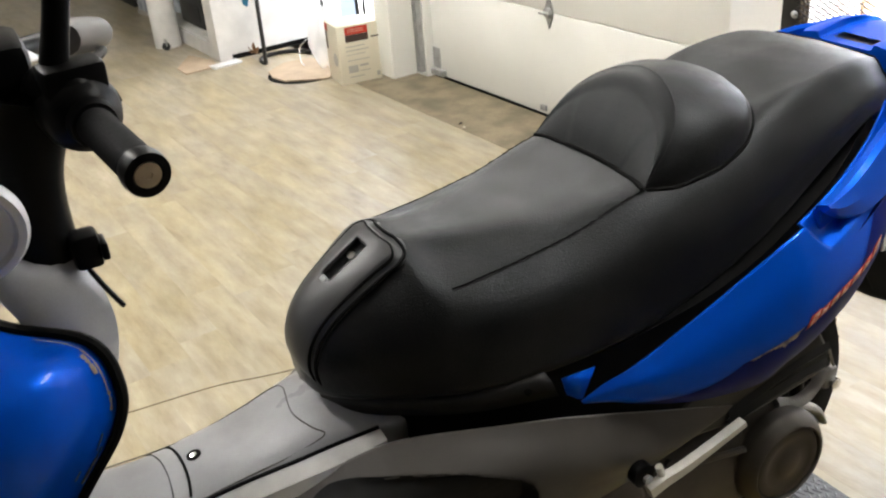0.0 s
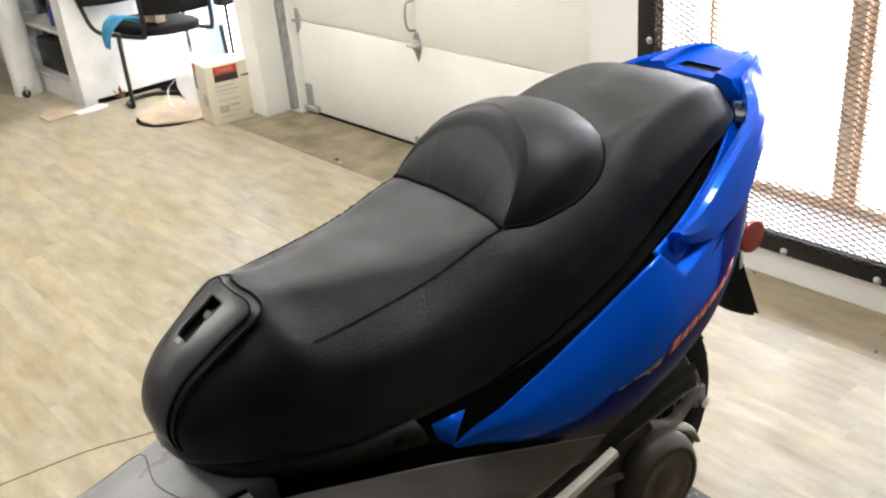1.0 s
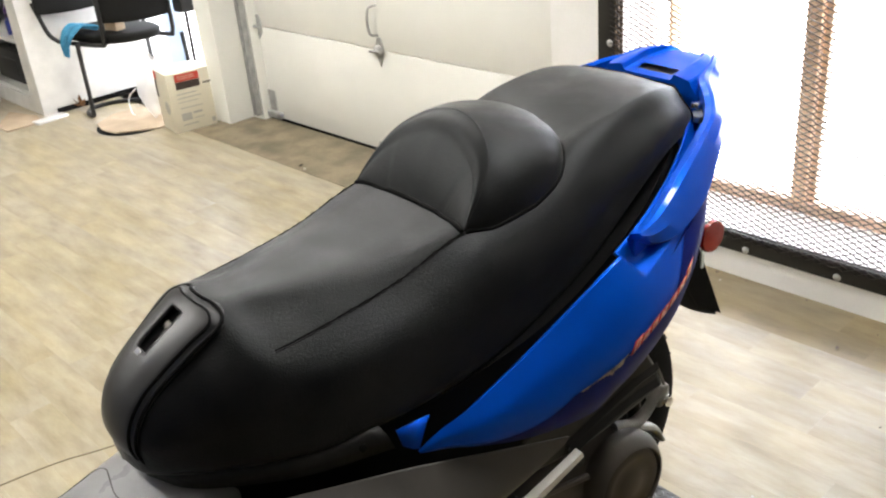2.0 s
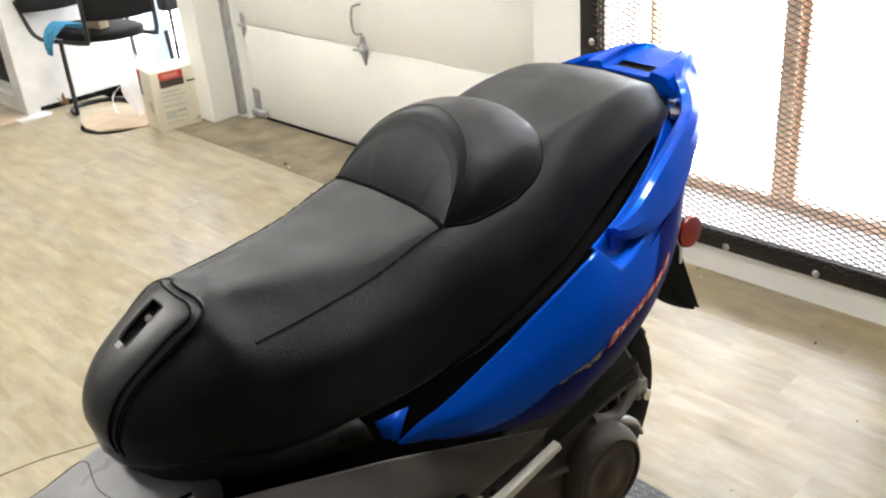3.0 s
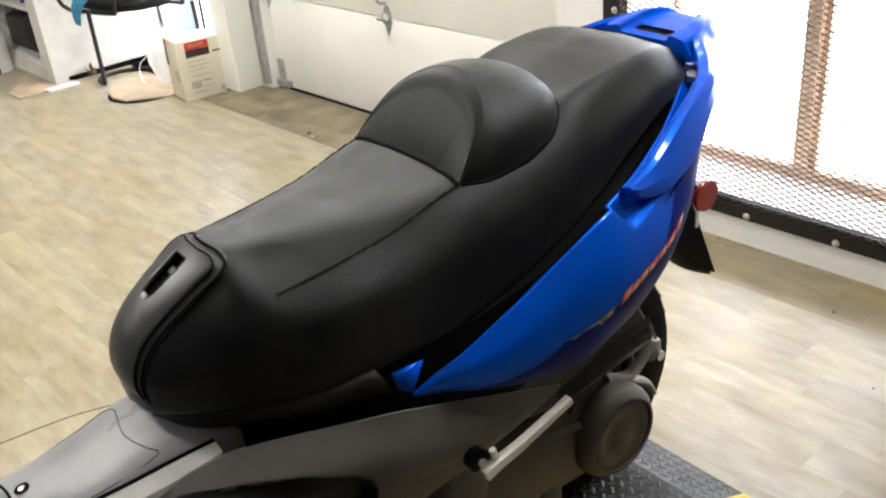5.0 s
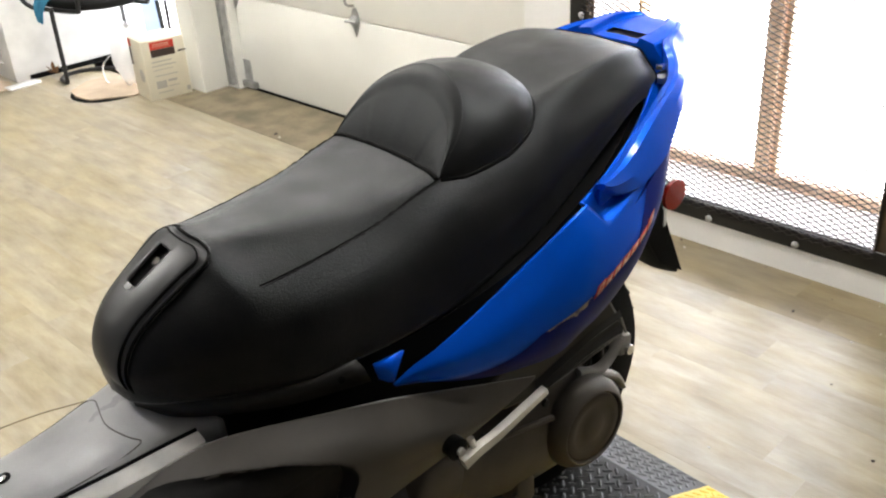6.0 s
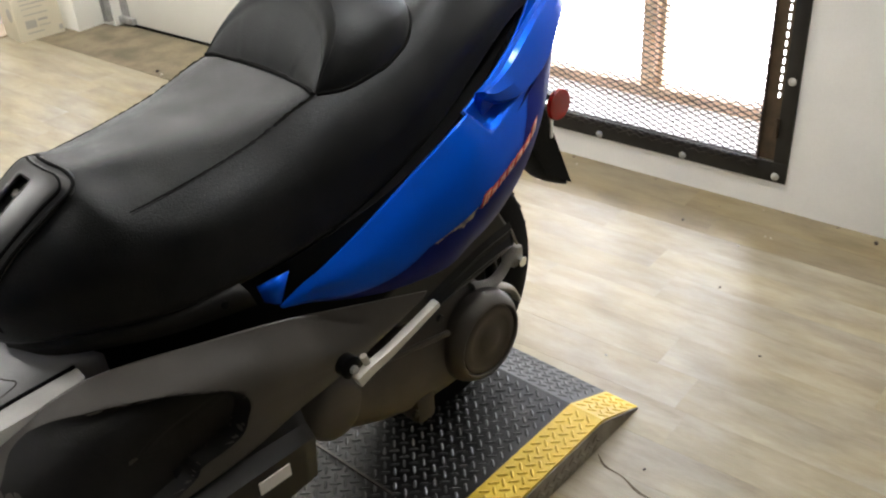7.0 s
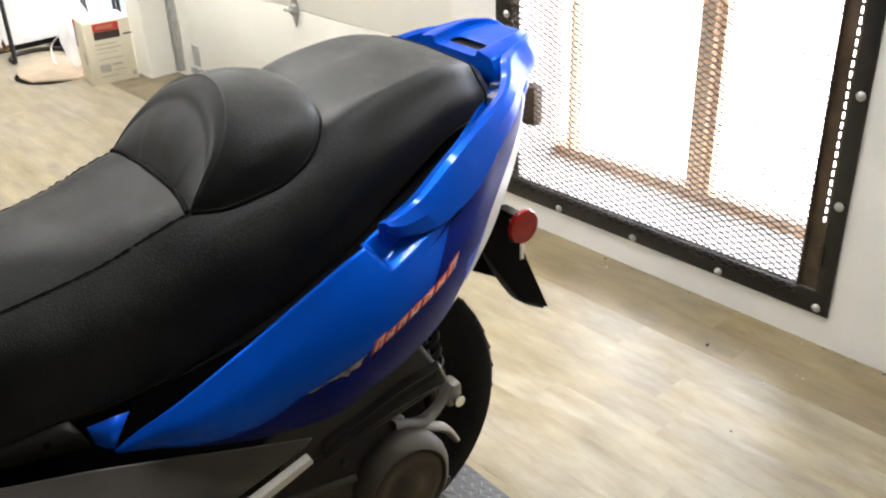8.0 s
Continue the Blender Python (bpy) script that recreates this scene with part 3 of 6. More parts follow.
def slab(bm, u0, u1, lift):
    rows = []
    for v, z in ((PV0, PH), (RIDGE, PH), (PV1, 0.006)):
        rows.append([(u0, v, z + lift), (u1, v, z + lift), (u1, v, 0.0), (u0, v, 0.0)])
    vs = sheet(bm, rows, closed=True)
    bm.faces.new(vs[0][::-1])
    bm.faces.new(vs[-1])
slab(bm, PU0, PU1 - 0.085, 0.0)
part("deck", bm, PLATE, plat, "dark tread plate deck", smooth=0)
bm = bmesh.new()
slab(bm, PU1 - 0.085, PU1, 0.0006)
part("edge_strip", bm, YELLOW, plat, "yellow painted tread plate edge", smooth=0)
def lugs(u0, u1, v0, v1, to_point):
    """Raised lugs on a lattice turned by 45 degrees, lying by turns along its two axes."""
    verts, faces = [], []
    step, l, w, h = 0.0205, 0.0128, 0.0036, 0.0026
    n = int((u1 - u0 + v1 - v0) / step) + 2
    for i in range(-n, n):
        for j in range(-n, n):
            cu, cv = u0 + (i - j) * step * 0.7071, v0 + (i + j) * step * 0.7071
            if not (u0 + 0.006 < cu < u1 - 0.006 and v0 + 0.006 < cv < v1 - 0.006):
                continue
            du, dv = (0.7071, 0.7071) if (i + j) % 2 else (-0.7071, 0.7071)
            b = len(verts)
            for p, q, z in ((-l, 0, 0), (-l * 0.5, w, 0), (l * 0.5, w, 0), (l, 0, 0), (l * 0.5, -w, 0), (-l * 0.5, -w, 0), (-l * 0.6, 0, h), (l * 0.6, 0, h)):
                verts.append(to_point(cu + p * du - q * dv, cv + p * dv + q * du, z))
            faces += [(b, b + 1, b + 6), (b + 1, b + 2, b + 7, b + 6), (b + 2, b + 3, b + 7), (b + 3, b + 4, b + 7), (b + 4, b + 5, b + 6, b + 7), (b + 5, b, b + 6)]
    return verts, faces
def lug_part(name, u0, u1, v0, v1, to_point, mat, label):
    me = bpy.data.meshes.new(name)
    v, f = lugs(u0, u1, v0, v1, to_point)
    me.from_pydata(v, [], f)
    me.materials.append(mat)
    ob = new(name, me)
    ob.parent = plat
    return tagged(ob, label, kind="stuff")
slope = (PH - 0.006) / (PV1 - RIDGE)
lug_part("deck_tread", PU0 + 0.01, PU1 - 0.088, -1.6, RIDGE - 0.004, lambda u, v, h: (u, v, PH + h), LUG, "raised steel lugs")
lug_part("ramp_tread", PU0 + 0.01, PU1 - 0.088, RIDGE + 0.004, PV1 - 0.004, lambda u, v, h: (u, v, PH - slope * (v - RIDGE) + h), LUG, "raised steel lugs")
lug_part("edge_tread", PU1 - 0.083, PU1 - 0.002, -1.6, RIDGE - 0.004, lambda u, v, h: (u, v, PH + 0.0006 + h), YELLOW, "yellow raised lugs")
lug_part("edge_ramp_tread", PU1 - 0.083, PU1 - 0.002, RIDGE + 0.004, PV1 - 0.004, lambda u, v, h: (u, v, PH + 0.0006 - slope * (v - RIDGE) + h), YELLOW, "yellow raised lugs")
bm = bmesh.new()
vs = [bm.verts.new(p) for p in ((PU1 + 0.003, PV0, 0.0), (PU1 + 0.003, PV1, 0.0), (PU1 + 0.003, PV1, 0.004), (PU1 + 0.003, RIDGE, PH - 0.006), (PU1 + 0.003, PV0, PH - 0.006))]
bm.faces.new(vs)
thick(part("side_skirt", bm, SKIRT, plat, "steel tread plate skirt", smooth=0), 0.003)
lug_part("skirt_tread", 0.004, PH - 0.008, -1.2, RIDGE - 0.01, lambda u, v, h: (PU1 + 0.0062 + h, v, u), SKIRT, "raised steel lugs")
boxed("tie_strip", -0.075, 0.155, -0.060, -0.054, PH + 0.003, PH + 0.008, ENGINE, plat, "loose metal rod")

# ---------- the scooter ----------
BIKE = pose(-0.005, 0, 0, 0, 0, -6)
bike = thing("motor_scooter", BIKE, "blue motor scooter with black stepped seat on a lift platform", "scooter")


def mirror(p):
    return (-p[0], p[1], p[2])


# seat: station v, top z, shoulder (u, z), side (u, z), lower edge (u, z)
SEAT = [
    (-0.612, 0.800, 0.020, 0.795, 0.030, 0.775, 0.022, 0.745),
    (-0.600, 0.836, 0.040, 0.820, 0.068, 0.785, 0.050, 0.733),
    (-0.570, 0.868, 0.058, 0.852, 0.098, 0.800, 0.085, 0.733),
    (-0.520, 0.898, 0.068, 0.886, 0.132, 0.818, 0.130, 0.740),
    (-0.460, 0.934, 0.076, 0.920, 0.160, 0.838, 0.172, 0.746),
    (-0.400, 0.929, 0.076, 0.912, 0.182, 0.846, 0.200, 0.750),
    (-0.320, 0.927, 0.098, 0.912, 0.200, 0.848, 0.215, 0.754),
    (-0.220, 0.930, 0.124, 0.920, 0.210, 0.852, 0.222, 0.760),
    (-0.120, 0.947, 0.142, 0.942, 0.214, 0.862, 0.222, 0.772),
    (-0.020, 0.965, 0.146, 0.962, 0.215, 0.878, 0.216, 0.797),
    (0.080, 0.990, 0.142, 0.988, 0.210, 0.904, 0.206, 0.828),
    (0.160, 1.022, 0.138, 1.020, 0.200, 0.942, 0.196, 0.865),
    (0.250, 1.047, 0.135, 1.042, 0.190, 0.977, 0.186, 0.917),
    (0.340, 1.056, 0.126, 1.050, 0.174, 1.002, 0.170, 0.957),
    (0.410, 1.046, 0.110, 1.038, 0.151, 0.997, 0.147, 0.962),
    (0.455, 1.022, 0.088, 1.013, 0.121, 0.985, 0.115, 0.962),
    (0.480, 0.988, 0.060, 0.982, 0.090, 0.970, 0.080, 0.957),
]
SEAT_FINE = crom(SEAT, 120)


def seat_ring(row):
    v, zt, us, zs, um, zm, ub, zb = row
    k = max(0.0, min(1.0, (v - 0.12) / 0.12))
    ctrl = [(0, zt), (us * (0.55 + 0.3 * k), zt - (zt - zs) * (0.12 + 0.5 * k)), (us + 0.004 * k, zs - 0.001 * k), (us + (um - us) * (0.62 - 0.12 * k), zs - (zs - zm) * (0.42 + 0.06 * k)), (um, zm), ((um + ub) / 2 + 0.003, (zm + zb) / 2), (ub, zb), (ub - 0.02, zb - 0.008)]
    return [(p[0], v, p[1]) for p in crom(ctrl, 26)]


def padded(p):
    """A little unevenness of the padding under the vinyl."""
    q = Vector(p)
    a = noise.noise(q * 8.0) * 0.0030 + noise.noise(q * 19.0 + Vector((3, 1, 2))) * 0.0011
    return (p[0] + 0.6 * a * min(1.0, p[0] / 0.05), p[1], p[2] + 0.8 * a)


SEAT_RINGS = [[padded(p) for p in seat_ring(r)] for r in SEAT_FINE]


def seat_at(v, k):
    """A point on the seat's near side: station v, k from 0 (top) to 1 (lower edge)."""
    i = min(range(len(SEAT_FINE)), key=lambda j: abs(SEAT_FINE[j][0] - v))
    ring = SEAT_RINGS[i]
    return Vector(ring[min(25, int(round(k * 25)))])


def seat_top(u, v):
    i = min(range(len(SEAT_FINE)), key=lambda j: abs(SEAT_FINE[j][0] - v))
    ring = SEAT_RINGS[i]
    u = abs(u)
    for a, b in zip(ring, ring[1:]):
        if a[0] <= u <= b[0]:
            return a[2] + (b[2] - a[2]) * (u - a[0]) / max(1e-6, b[0] - a[0])
    return ring[0][2]


bm = bmesh.new()
rows = []
for row, half in zip(SEAT_FINE, SEAT_RINGS):
    low = row[7] - 0.012
    rows.append([mirror(p) for p in half[::-1]] + half[1:] + [(0.0, row[0], low)])
vs = sheet(bm, rows, closed=True)
bm.faces.new(vs[0][::-1])
bm.faces.new(vs[-1])
seat = part("seat", bm, VINYL, bike, "black textured vinyl stepped seat", smooth=70)

# seams stitched into the seat's sides
for side in (1, -1):
    bm = bmesh.new()
    pts = [(side * u, v, seat_top(u, v) + 0.0006) for v, u in zip(np.linspace(-0.092, -0.415, 60), np.linspace(0.145, 0.138, 60))]
    tube(bm, pts, 0.0012, 6)
    tube(bm, [(x + side * 0.0026, y, seat_top(x + side * 0.0026, y) - 0.0002) for x, y, z in pts], 0.0008, 6)
    part("seam", bm, BLACK_MATTE, seat, "raised stitched seam")

# joint of the seat's back panel
bm = bmesh.new()
tube(bm, [Vector((side * p.x, p.y + 0.006 * math.sin(3 * k), p.z)) + Vector((side * 0.0004, 0, 0.0004)) for side, k, p in [(-1, k, seat_at(0.418, k)) for k in np.linspace(0.85, 0, 24)] + [(1, k, seat_at(0.418, k)) for k in np.linspace(0.04, 0.85, 24)]], 0.0016, 6)
part("back_seam", bm, BLACK_MATTE, seat)

# rider's backrest: a flat arched front face, a piped ridge, and a dome behind it
RIDGE_HALF = [(0.146, -0.092, 0.950), (0.143, -0.066, 0.978), (0.137, -0.042, 1.003), (0.124, -0.020, 1.026), (0.103, -0.003, 1.045), (0.076, 0.010, 1.060), (0.040, 0.020, 1.072), (0.0, 0.023, 1.077)]
REAR_HALF = [(0.147, -0.088), (0.163, -0.050), (0.169, 0.0), (0.168, 0.050), (0.158, 0.098), (0.125, 0.132), (0.07, 0.153), (0.0, 0.161)]
FRONT_HALF = [(0.144, -0.092), (0.128, -0.089), (0.108, -0.085), (0.086, -0.082), (0.064, -0.0795), (0.042, -0.0785), (0.020, -0.078), (0.0, -0.078)]
def both_halves(half, n):
    return crom(half + [(-q[0],) + tuple(q[1:]) for q in half[-2::-1]], n)
NP = 61
RIM, REAR, FRONT = both_halves(RIDGE_HALF, NP), both_halves(REAR_HALF, NP), both_halves(FRONT_HALF, NP)
def on_seat(p, dz=0.0):
    return Vector((p[0], p[1], seat_top(p[0], p[1]) + dz))
def dome(i, t):
    o, r = on_seat(REAR[i], -0.003), Vector(RIM[i])
    h, k = math.sin(math.pi / 2 * t) ** 1.15, math.cos(math.pi / 2 * t) ** 0.72
    return Vector((r.x + (o.x - r.x) * h, r.y + (o.y - r.y) * h, o.z + (r.z - o.z) * k))
def face(i, t):
    f, r = on_seat(FRONT[i], -0.003), Vector(RIM[i])
    mid = math.sin(math.pi * i / (NP - 1))
    p = f + (r - f) * t
    lip = max(0.0, min(1.0, (t - 0.72) / 0.26))
    swell = 0.012 * mid * math.sin(math.pi * t) + 0.0055 * mid ** 0.5 * math.sin(math.pi * lip)
    return p + Vector((0, -0.70, 0.70)) * swell
bm = bmesh.new()
sheet(bm, [[dome(i, t) for i in range(NP)] for t in np.linspace(0, 1, 24)])
back = part("backrest", bm, VINYL, bike, "padded black vinyl rider's backrest", smooth=80)
bm = bmesh.new()
sheet(bm, [[face(i, t) for i in range(NP)] for t in np.linspace(0, 1, 28)])
part("front_face", bm, VINYL, back, "smooth padded front of the backrest", smooth=80)
bm = bmesh.new()
tube(bm, [face(i, 0.0) + Vector((0, -0.001, 0.003)) for i in range(NP)], 0.0042, 8)
part("base_piping", bm, BLACK_MATTE, back)
bm = bmesh.new()
tube(bm, [Vector(q) + Vector((0, 0.001, 0.0)) for q in RIM], 0.0013, 8)
part("ridge_piping", bm, VINYL, back)
bm = bmesh.new()
tube(bm, [dome(i, 0.99) + Vector((0, 0.0, 0.002)) for i in range(NP)], 0.0034, 8)
part("rear_piping", bm, BLACK_MATTE, back)

# seat lock cover on the nose
NOSE = [(-0.456, 0.943, 0.036), (-0.464, 0.940, 0.058), (-0.478, 0.934, 0.076), (-0.50, 0.922, 0.075), (-0.54, 0.897, 0.071), (-0.575, 0.872, 0.066), (-0.603, 0.843, 0.061), (-0.618, 0.806, 0.057), (-0.616, 0.772, 0.053), (-0.598, 0.735, 0.048)]
NOSE_U = 0.009
def nose_point(row, k, lift):
    v, z, w = row
    drop = 0.014 * abs(k) ** 2.4
    return (NOSE_U + k * w, v + drop * 1.2 - lift * 0.5, z - drop + lift * 0.8)
fine = crom(NOSE, 60)
ks = np.linspace(-1, 1, 33)
bm = bmesh.new()
vs = sheet(bm, [[nose_point(r, k, 0.001 if abs(k) > 0.84 or i < 9 else 0.005) for k in ks] for i, r in enumerate(fine)])
def in_slot(c):
    return abs(c.x - NOSE_U - 0.002) < 0.0165 and -0.552 < c.y < -0.492
bmesh.ops.delete(bm, geom=[f for f in bm.faces if in_slot(f.calc_center_median())], context="FACES")
cover = thick(part("lock_cover", bm, SATIN, seat, "satin black plastic seat-lock cover", smooth=50), 0.006)
for inset, first in ((0.83, 10), (0.985, 3)):
    bm = bmesh.new()
    side_rows = fine[first + 5::7]
    loop = [nose_point(r, -inset, 0.003) for r in side_rows[::-1]] + [nose_point(fine[first], k, 0.003) for k in np.linspace(-inset * 0.8, inset * 0.8, 5)] + [nose_point(r, inset, 0.003) for r in side_rows]
    tube(bm, loop, 0.0026, 6, smooth_to=90)
    part("trim_groove", bm, BLACK_MATTE, cover)
bm = bmesh.new()
box(bm, -0.021, 0.021, -0.036, 0.036, -0.03, -0.024, pose(0.011, -0.522, 0.908, 33))
part("lock_recess", bm, BLACK_MATTE, cover)
bm = bmesh.new()
box(bm, -0.010, 0.006, 0.008, 0.020, -0.014, -0.003, pose(0.011, -0.522, 0.908, 33), 0.002)
part("key_lever", bm, ENGINE, cover)
bm = bmesh.new()
box(bm, -0.007, 0.007, -0.042, -0.033, 0.002, 0.006, pose(0.011, -0.522, 0.908, 33), 0.001)
part("worn_tab", bm, GREY, cover)

# blue tail fairing: upper edge, crease and lower edge
UPPER = [(0.25, -0.281, 0.709), (0.2592, -0.2456, 0.7318), (0.2714, -0.2092, 0.7516), (0.2804, -0.1272, 0.7906), (0.2864, -0.0402, 0.8336), (0.2894, 0.0478, 0.8746), (0.2816, 0.1102, 0.893), (0.2608, 0.1976, 0.9175), (0.225, 0.3, 0.95), (0.175, 0.4, 0.985), (0.11, 0.5, 1.005), (0.06, 0.56, 1.005)]
CREASE = [(0.252, -0.280, 0.707), (0.272, -0.24, 0.714), (0.298, -0.187, 0.714), (0.320, -0.10, 0.720), (0.335, -0.009, 0.741), (0.340, 0.057, 0.763), (0.334, 0.125, 0.788), (0.314, 0.21, 0.815), (0.275, 0.30, 0.855), (0.215, 0.39, 0.905), (0.145, 0.49, 0.94), (0.09, 0.56, 0.95)]
LOWER = [(0.253, -0.279, 0.705), (0.266, -0.235, 0.698), (0.279, -0.19, 0.684), (0.292, -0.10, 0.660), (0.297, 0.013, 0.645), (0.292, 0.075, 0.656), (0.280, 0.151, 0.668), (0.255, 0.235, 0.686), (0.225, 0.315, 0.722), (0.188, 0.40, 0.77), (0.135, 0.485, 0.82), (0.09, 0.545, 0.85)]
NF = 90
FA, FC, FL = crom(UPPER, NF), crom(CREASE, NF), crom(LOWER, NF)


FAIRING_ROWS = {}
def fairing(s, t, lift=0.0):
    """A point on the fairing: s along it, t from 0 (upper edge) through 1 (crease) to 2 (lower edge)."""
    if s not in FAIRING_ROWS:
        f = s * (NF - 1)
        i = max(0, min(int(f), NF - 2))
        w = f - i
        a, c, l = (q[i] * (1 - w) + q[i + 1] * w for q in (FA, FC, FL))
        m1, m2 = (a + c) / 2 + np.array((0.012, 0, 0.004)) * math.sin(math.pi * min(1, s * 1.2)), (c + l) / 2 + np.array((0.010, 0, 0.0)) * math.sin(math.pi * min(1, s))
        FAIRING_ROWS[s] = crom([a, m1, c, m2, l], 161)
    row, i = FAIRING_ROWS[s], min(int(t * 80), 159)
    p = row[i] + (row[i + 1] - row[i]) * (t * 80 - i)
    return Vector(p) + Vector((lift, 0, lift * 0.3))


def pocket(s, t):
    """How far the fairing is pushed in under the rail's tip."""
    e = min((s - 0.525 - 0.06 * t) / 0.008, (0.94 - s) / 0.02, (0.40 - t) / 0.06)
    e = max(0.0, min(1.0, e))
    return 0.016 * e * e * (3 - 2 * e)


tail = None
for side in (1, -1):
    bm = bmesh.new()
    rows = [[fairing(s, t) - Vector((pocket(s, t), 0, 0.3 * pocket(s, t))) for t in np.linspace(0, 2, 41)] for s in np.linspace(0, 1, 200)]
    if side < 0:
        rows = [[mirror(p) for p in r] for r in rows]
    sheet(bm, rows)
    tail = thick(part("tail_fairing", bm, BLUE, bike, "glossy metallic blue tail fairing", smooth=60), 0.004) if side > 0 else thick(part("tail_fairing", bm, BLUE, bike, smooth=60), 0.004)
    # dark graphic under the crease
    bm = bmesh.new()
    rows = [[fairing(s, t, 0.0012) for t in np.linspace(1.02 + 0.93 * (1 - min(1, (s - 0.12) / 0.2)), 1.98, 8)] for s in np.linspace(0.125, 0.70, 60)]
    if side < 0:
        rows = [[mirror(p) for p in r] for r in rows]
    sheet(bm, rows)
    part("dark_graphic", bm, NAVY, tail, "navy graphic on the lower fairing")
    if side > 0:
        near_tail = tail
# red lettering-sized strokes, as slanted bars with pale edges
def stroke(s, w, t0, t1, lean, mat, lift, name):
    bm = bmesh.new()
    rows = []
    for t in np.linspace(t0, t1, 5):
        sh = lean * (t - t0)
        rows.append([fairing(s - sh, t, lift), fairing(s - sh + w, t, lift)])
    sheet(bm, rows)
    thick(part(name, bm, mat, near_tail), 0.0006)
LEAN = 0.115
for i in range(7):
    s0 = 0.452 + 0.0300 * i
    t0, t1 = (0.945, 1.085) if i == 0 else (0.970, 1.068)
    if i == 6:
        t0 = 0.945
    stroke(s0 + LEAN * (t1 - t0), 0.0265, t0, t1, LEAN, RED_DECAL, 0.0022, "mark")
    # pale bars on the red block
    for ds, w in ((0.003, 0.006), (0.0165, 0.006)):
        stroke(s0 + ds + LEAN * (t1 - t0), w, t0 + 0.015, t1 - 0.015, LEAN, PALE_DECAL, 0.0030, "mark_bar")
    tm = t0 + (0.012, 0.04, 0.015, 0.06, 0.015, 0.04, 0.015)[i]
    stroke(s0 + 0.004 + LEAN * (t1 - tm), 0.017, tm, tm + 0.025, LEAN, PALE_DECAL, 0.0034, "mark_bar")
bm = bmesh.new()
sheet(bm, [[fairing(s, 1.02, 0.0016), fairing(s, 1.025 + 0.11 * max(0.08, noise.noise(Vector((s * 48, 0.3, 0.7))) + 0.34 + 0.3 * noise.noise(Vector((s * 230, 0.1, 0.4)))) * min(1.0, (s - 0.32) / 0.04), 0.0016)] for s in np.linspace(0.33, 0.447, 90)])
part("scuff", bm, SCUFF, near_tail, "scraped paint")
# deep blue band and white stripes round the tail's back
def band(name, mat, t_top, t_low, s0, s1, lift, label):
    for side in (1, -1):
        bm = bmesh.new()
        rows = []
        for q in np.linspace(0, 1, 30):
            f = s0 + (s1 - s0) * q
            rows.append([fairing(f, t, lift) for t in np.linspace(t_top(q), t_low(q), 7)])
        if side < 0:
            rows = [[mirror(p) for p in r] for r in rows]
        sheet(bm, rows)
        part(name, bm, mat, near_tail, label)
band("tail_band", DEEP_BLUE, lambda q: 1.0 - 0.46 * min(1, q / 0.2), lambda q: 1.02 + 0.40 * min(1, q / 0.35), 0.60, 0.97, 0.0012, "deep blue band round the tail")
band("white_corner", WHITE_PAINT, lambda q: 1.80 - 0.38 * min(1, q / 0.35), lambda q: 1.96, 0.68, 0.99, 0.0018, "white corner of the tail")

# small blue corner piece ahead of the fairing
bm = bmesh.new()
rows = [[(0.238, -0.304, 0.749), (0.240, -0.302, 0.737), (0.241, -0.299, 0.722)], [(0.240, -0.272, 0.751), (0.245, -0.281, 0.736), (0.250, -0.288, 0.716)], [(0.242, -0.250, 0.751), (0.248, -0.264, 0.736), (0.253, -0.280, 0.714)]]
sheet(bm, rows)
thick(part("corner_piece", bm, BLUE, bike, smooth=30), 0.004)

# grab rail: a flat blue arm from the tip to the rack
RAIL_IN = [(0.286, 0.128, 0.914), (0.284, 0.150, 0.919), (0.272, 0.198, 0.931), (0.250, 0.277, 0.967), (0.222, 0.353, 0.988), (0.198, 0.410, 1.004), (0.178, 0.438, 1.011), (0.154, 0.464, 1.021), (0.122, 0.490, 1.035), (0.101, 0.520, 1.040), (0.088, 0.552, 1.0455), (0.068, 0.584, 1.0475), (0.048, 0.603, 1.042)]
RAIL_OUT = [(0.292, 0.130, 0.906), (0.296, 0.165, 0.888), (0.293, 0.225, 0.885), (0.274, 0.306, 0.908), (0.243, 0.376, 0.948), (0.213, 0.428, 0.966), (0.186, 0.464, 0.980), (0.154, 0.498, 0.986), (0.130, 0.528, 0.992), (0.112, 0.556, 0.997), (0.092, 0.584, 1.002), (0.070, 0.607, 1.006), (0.046, 0.622, 1.010)]
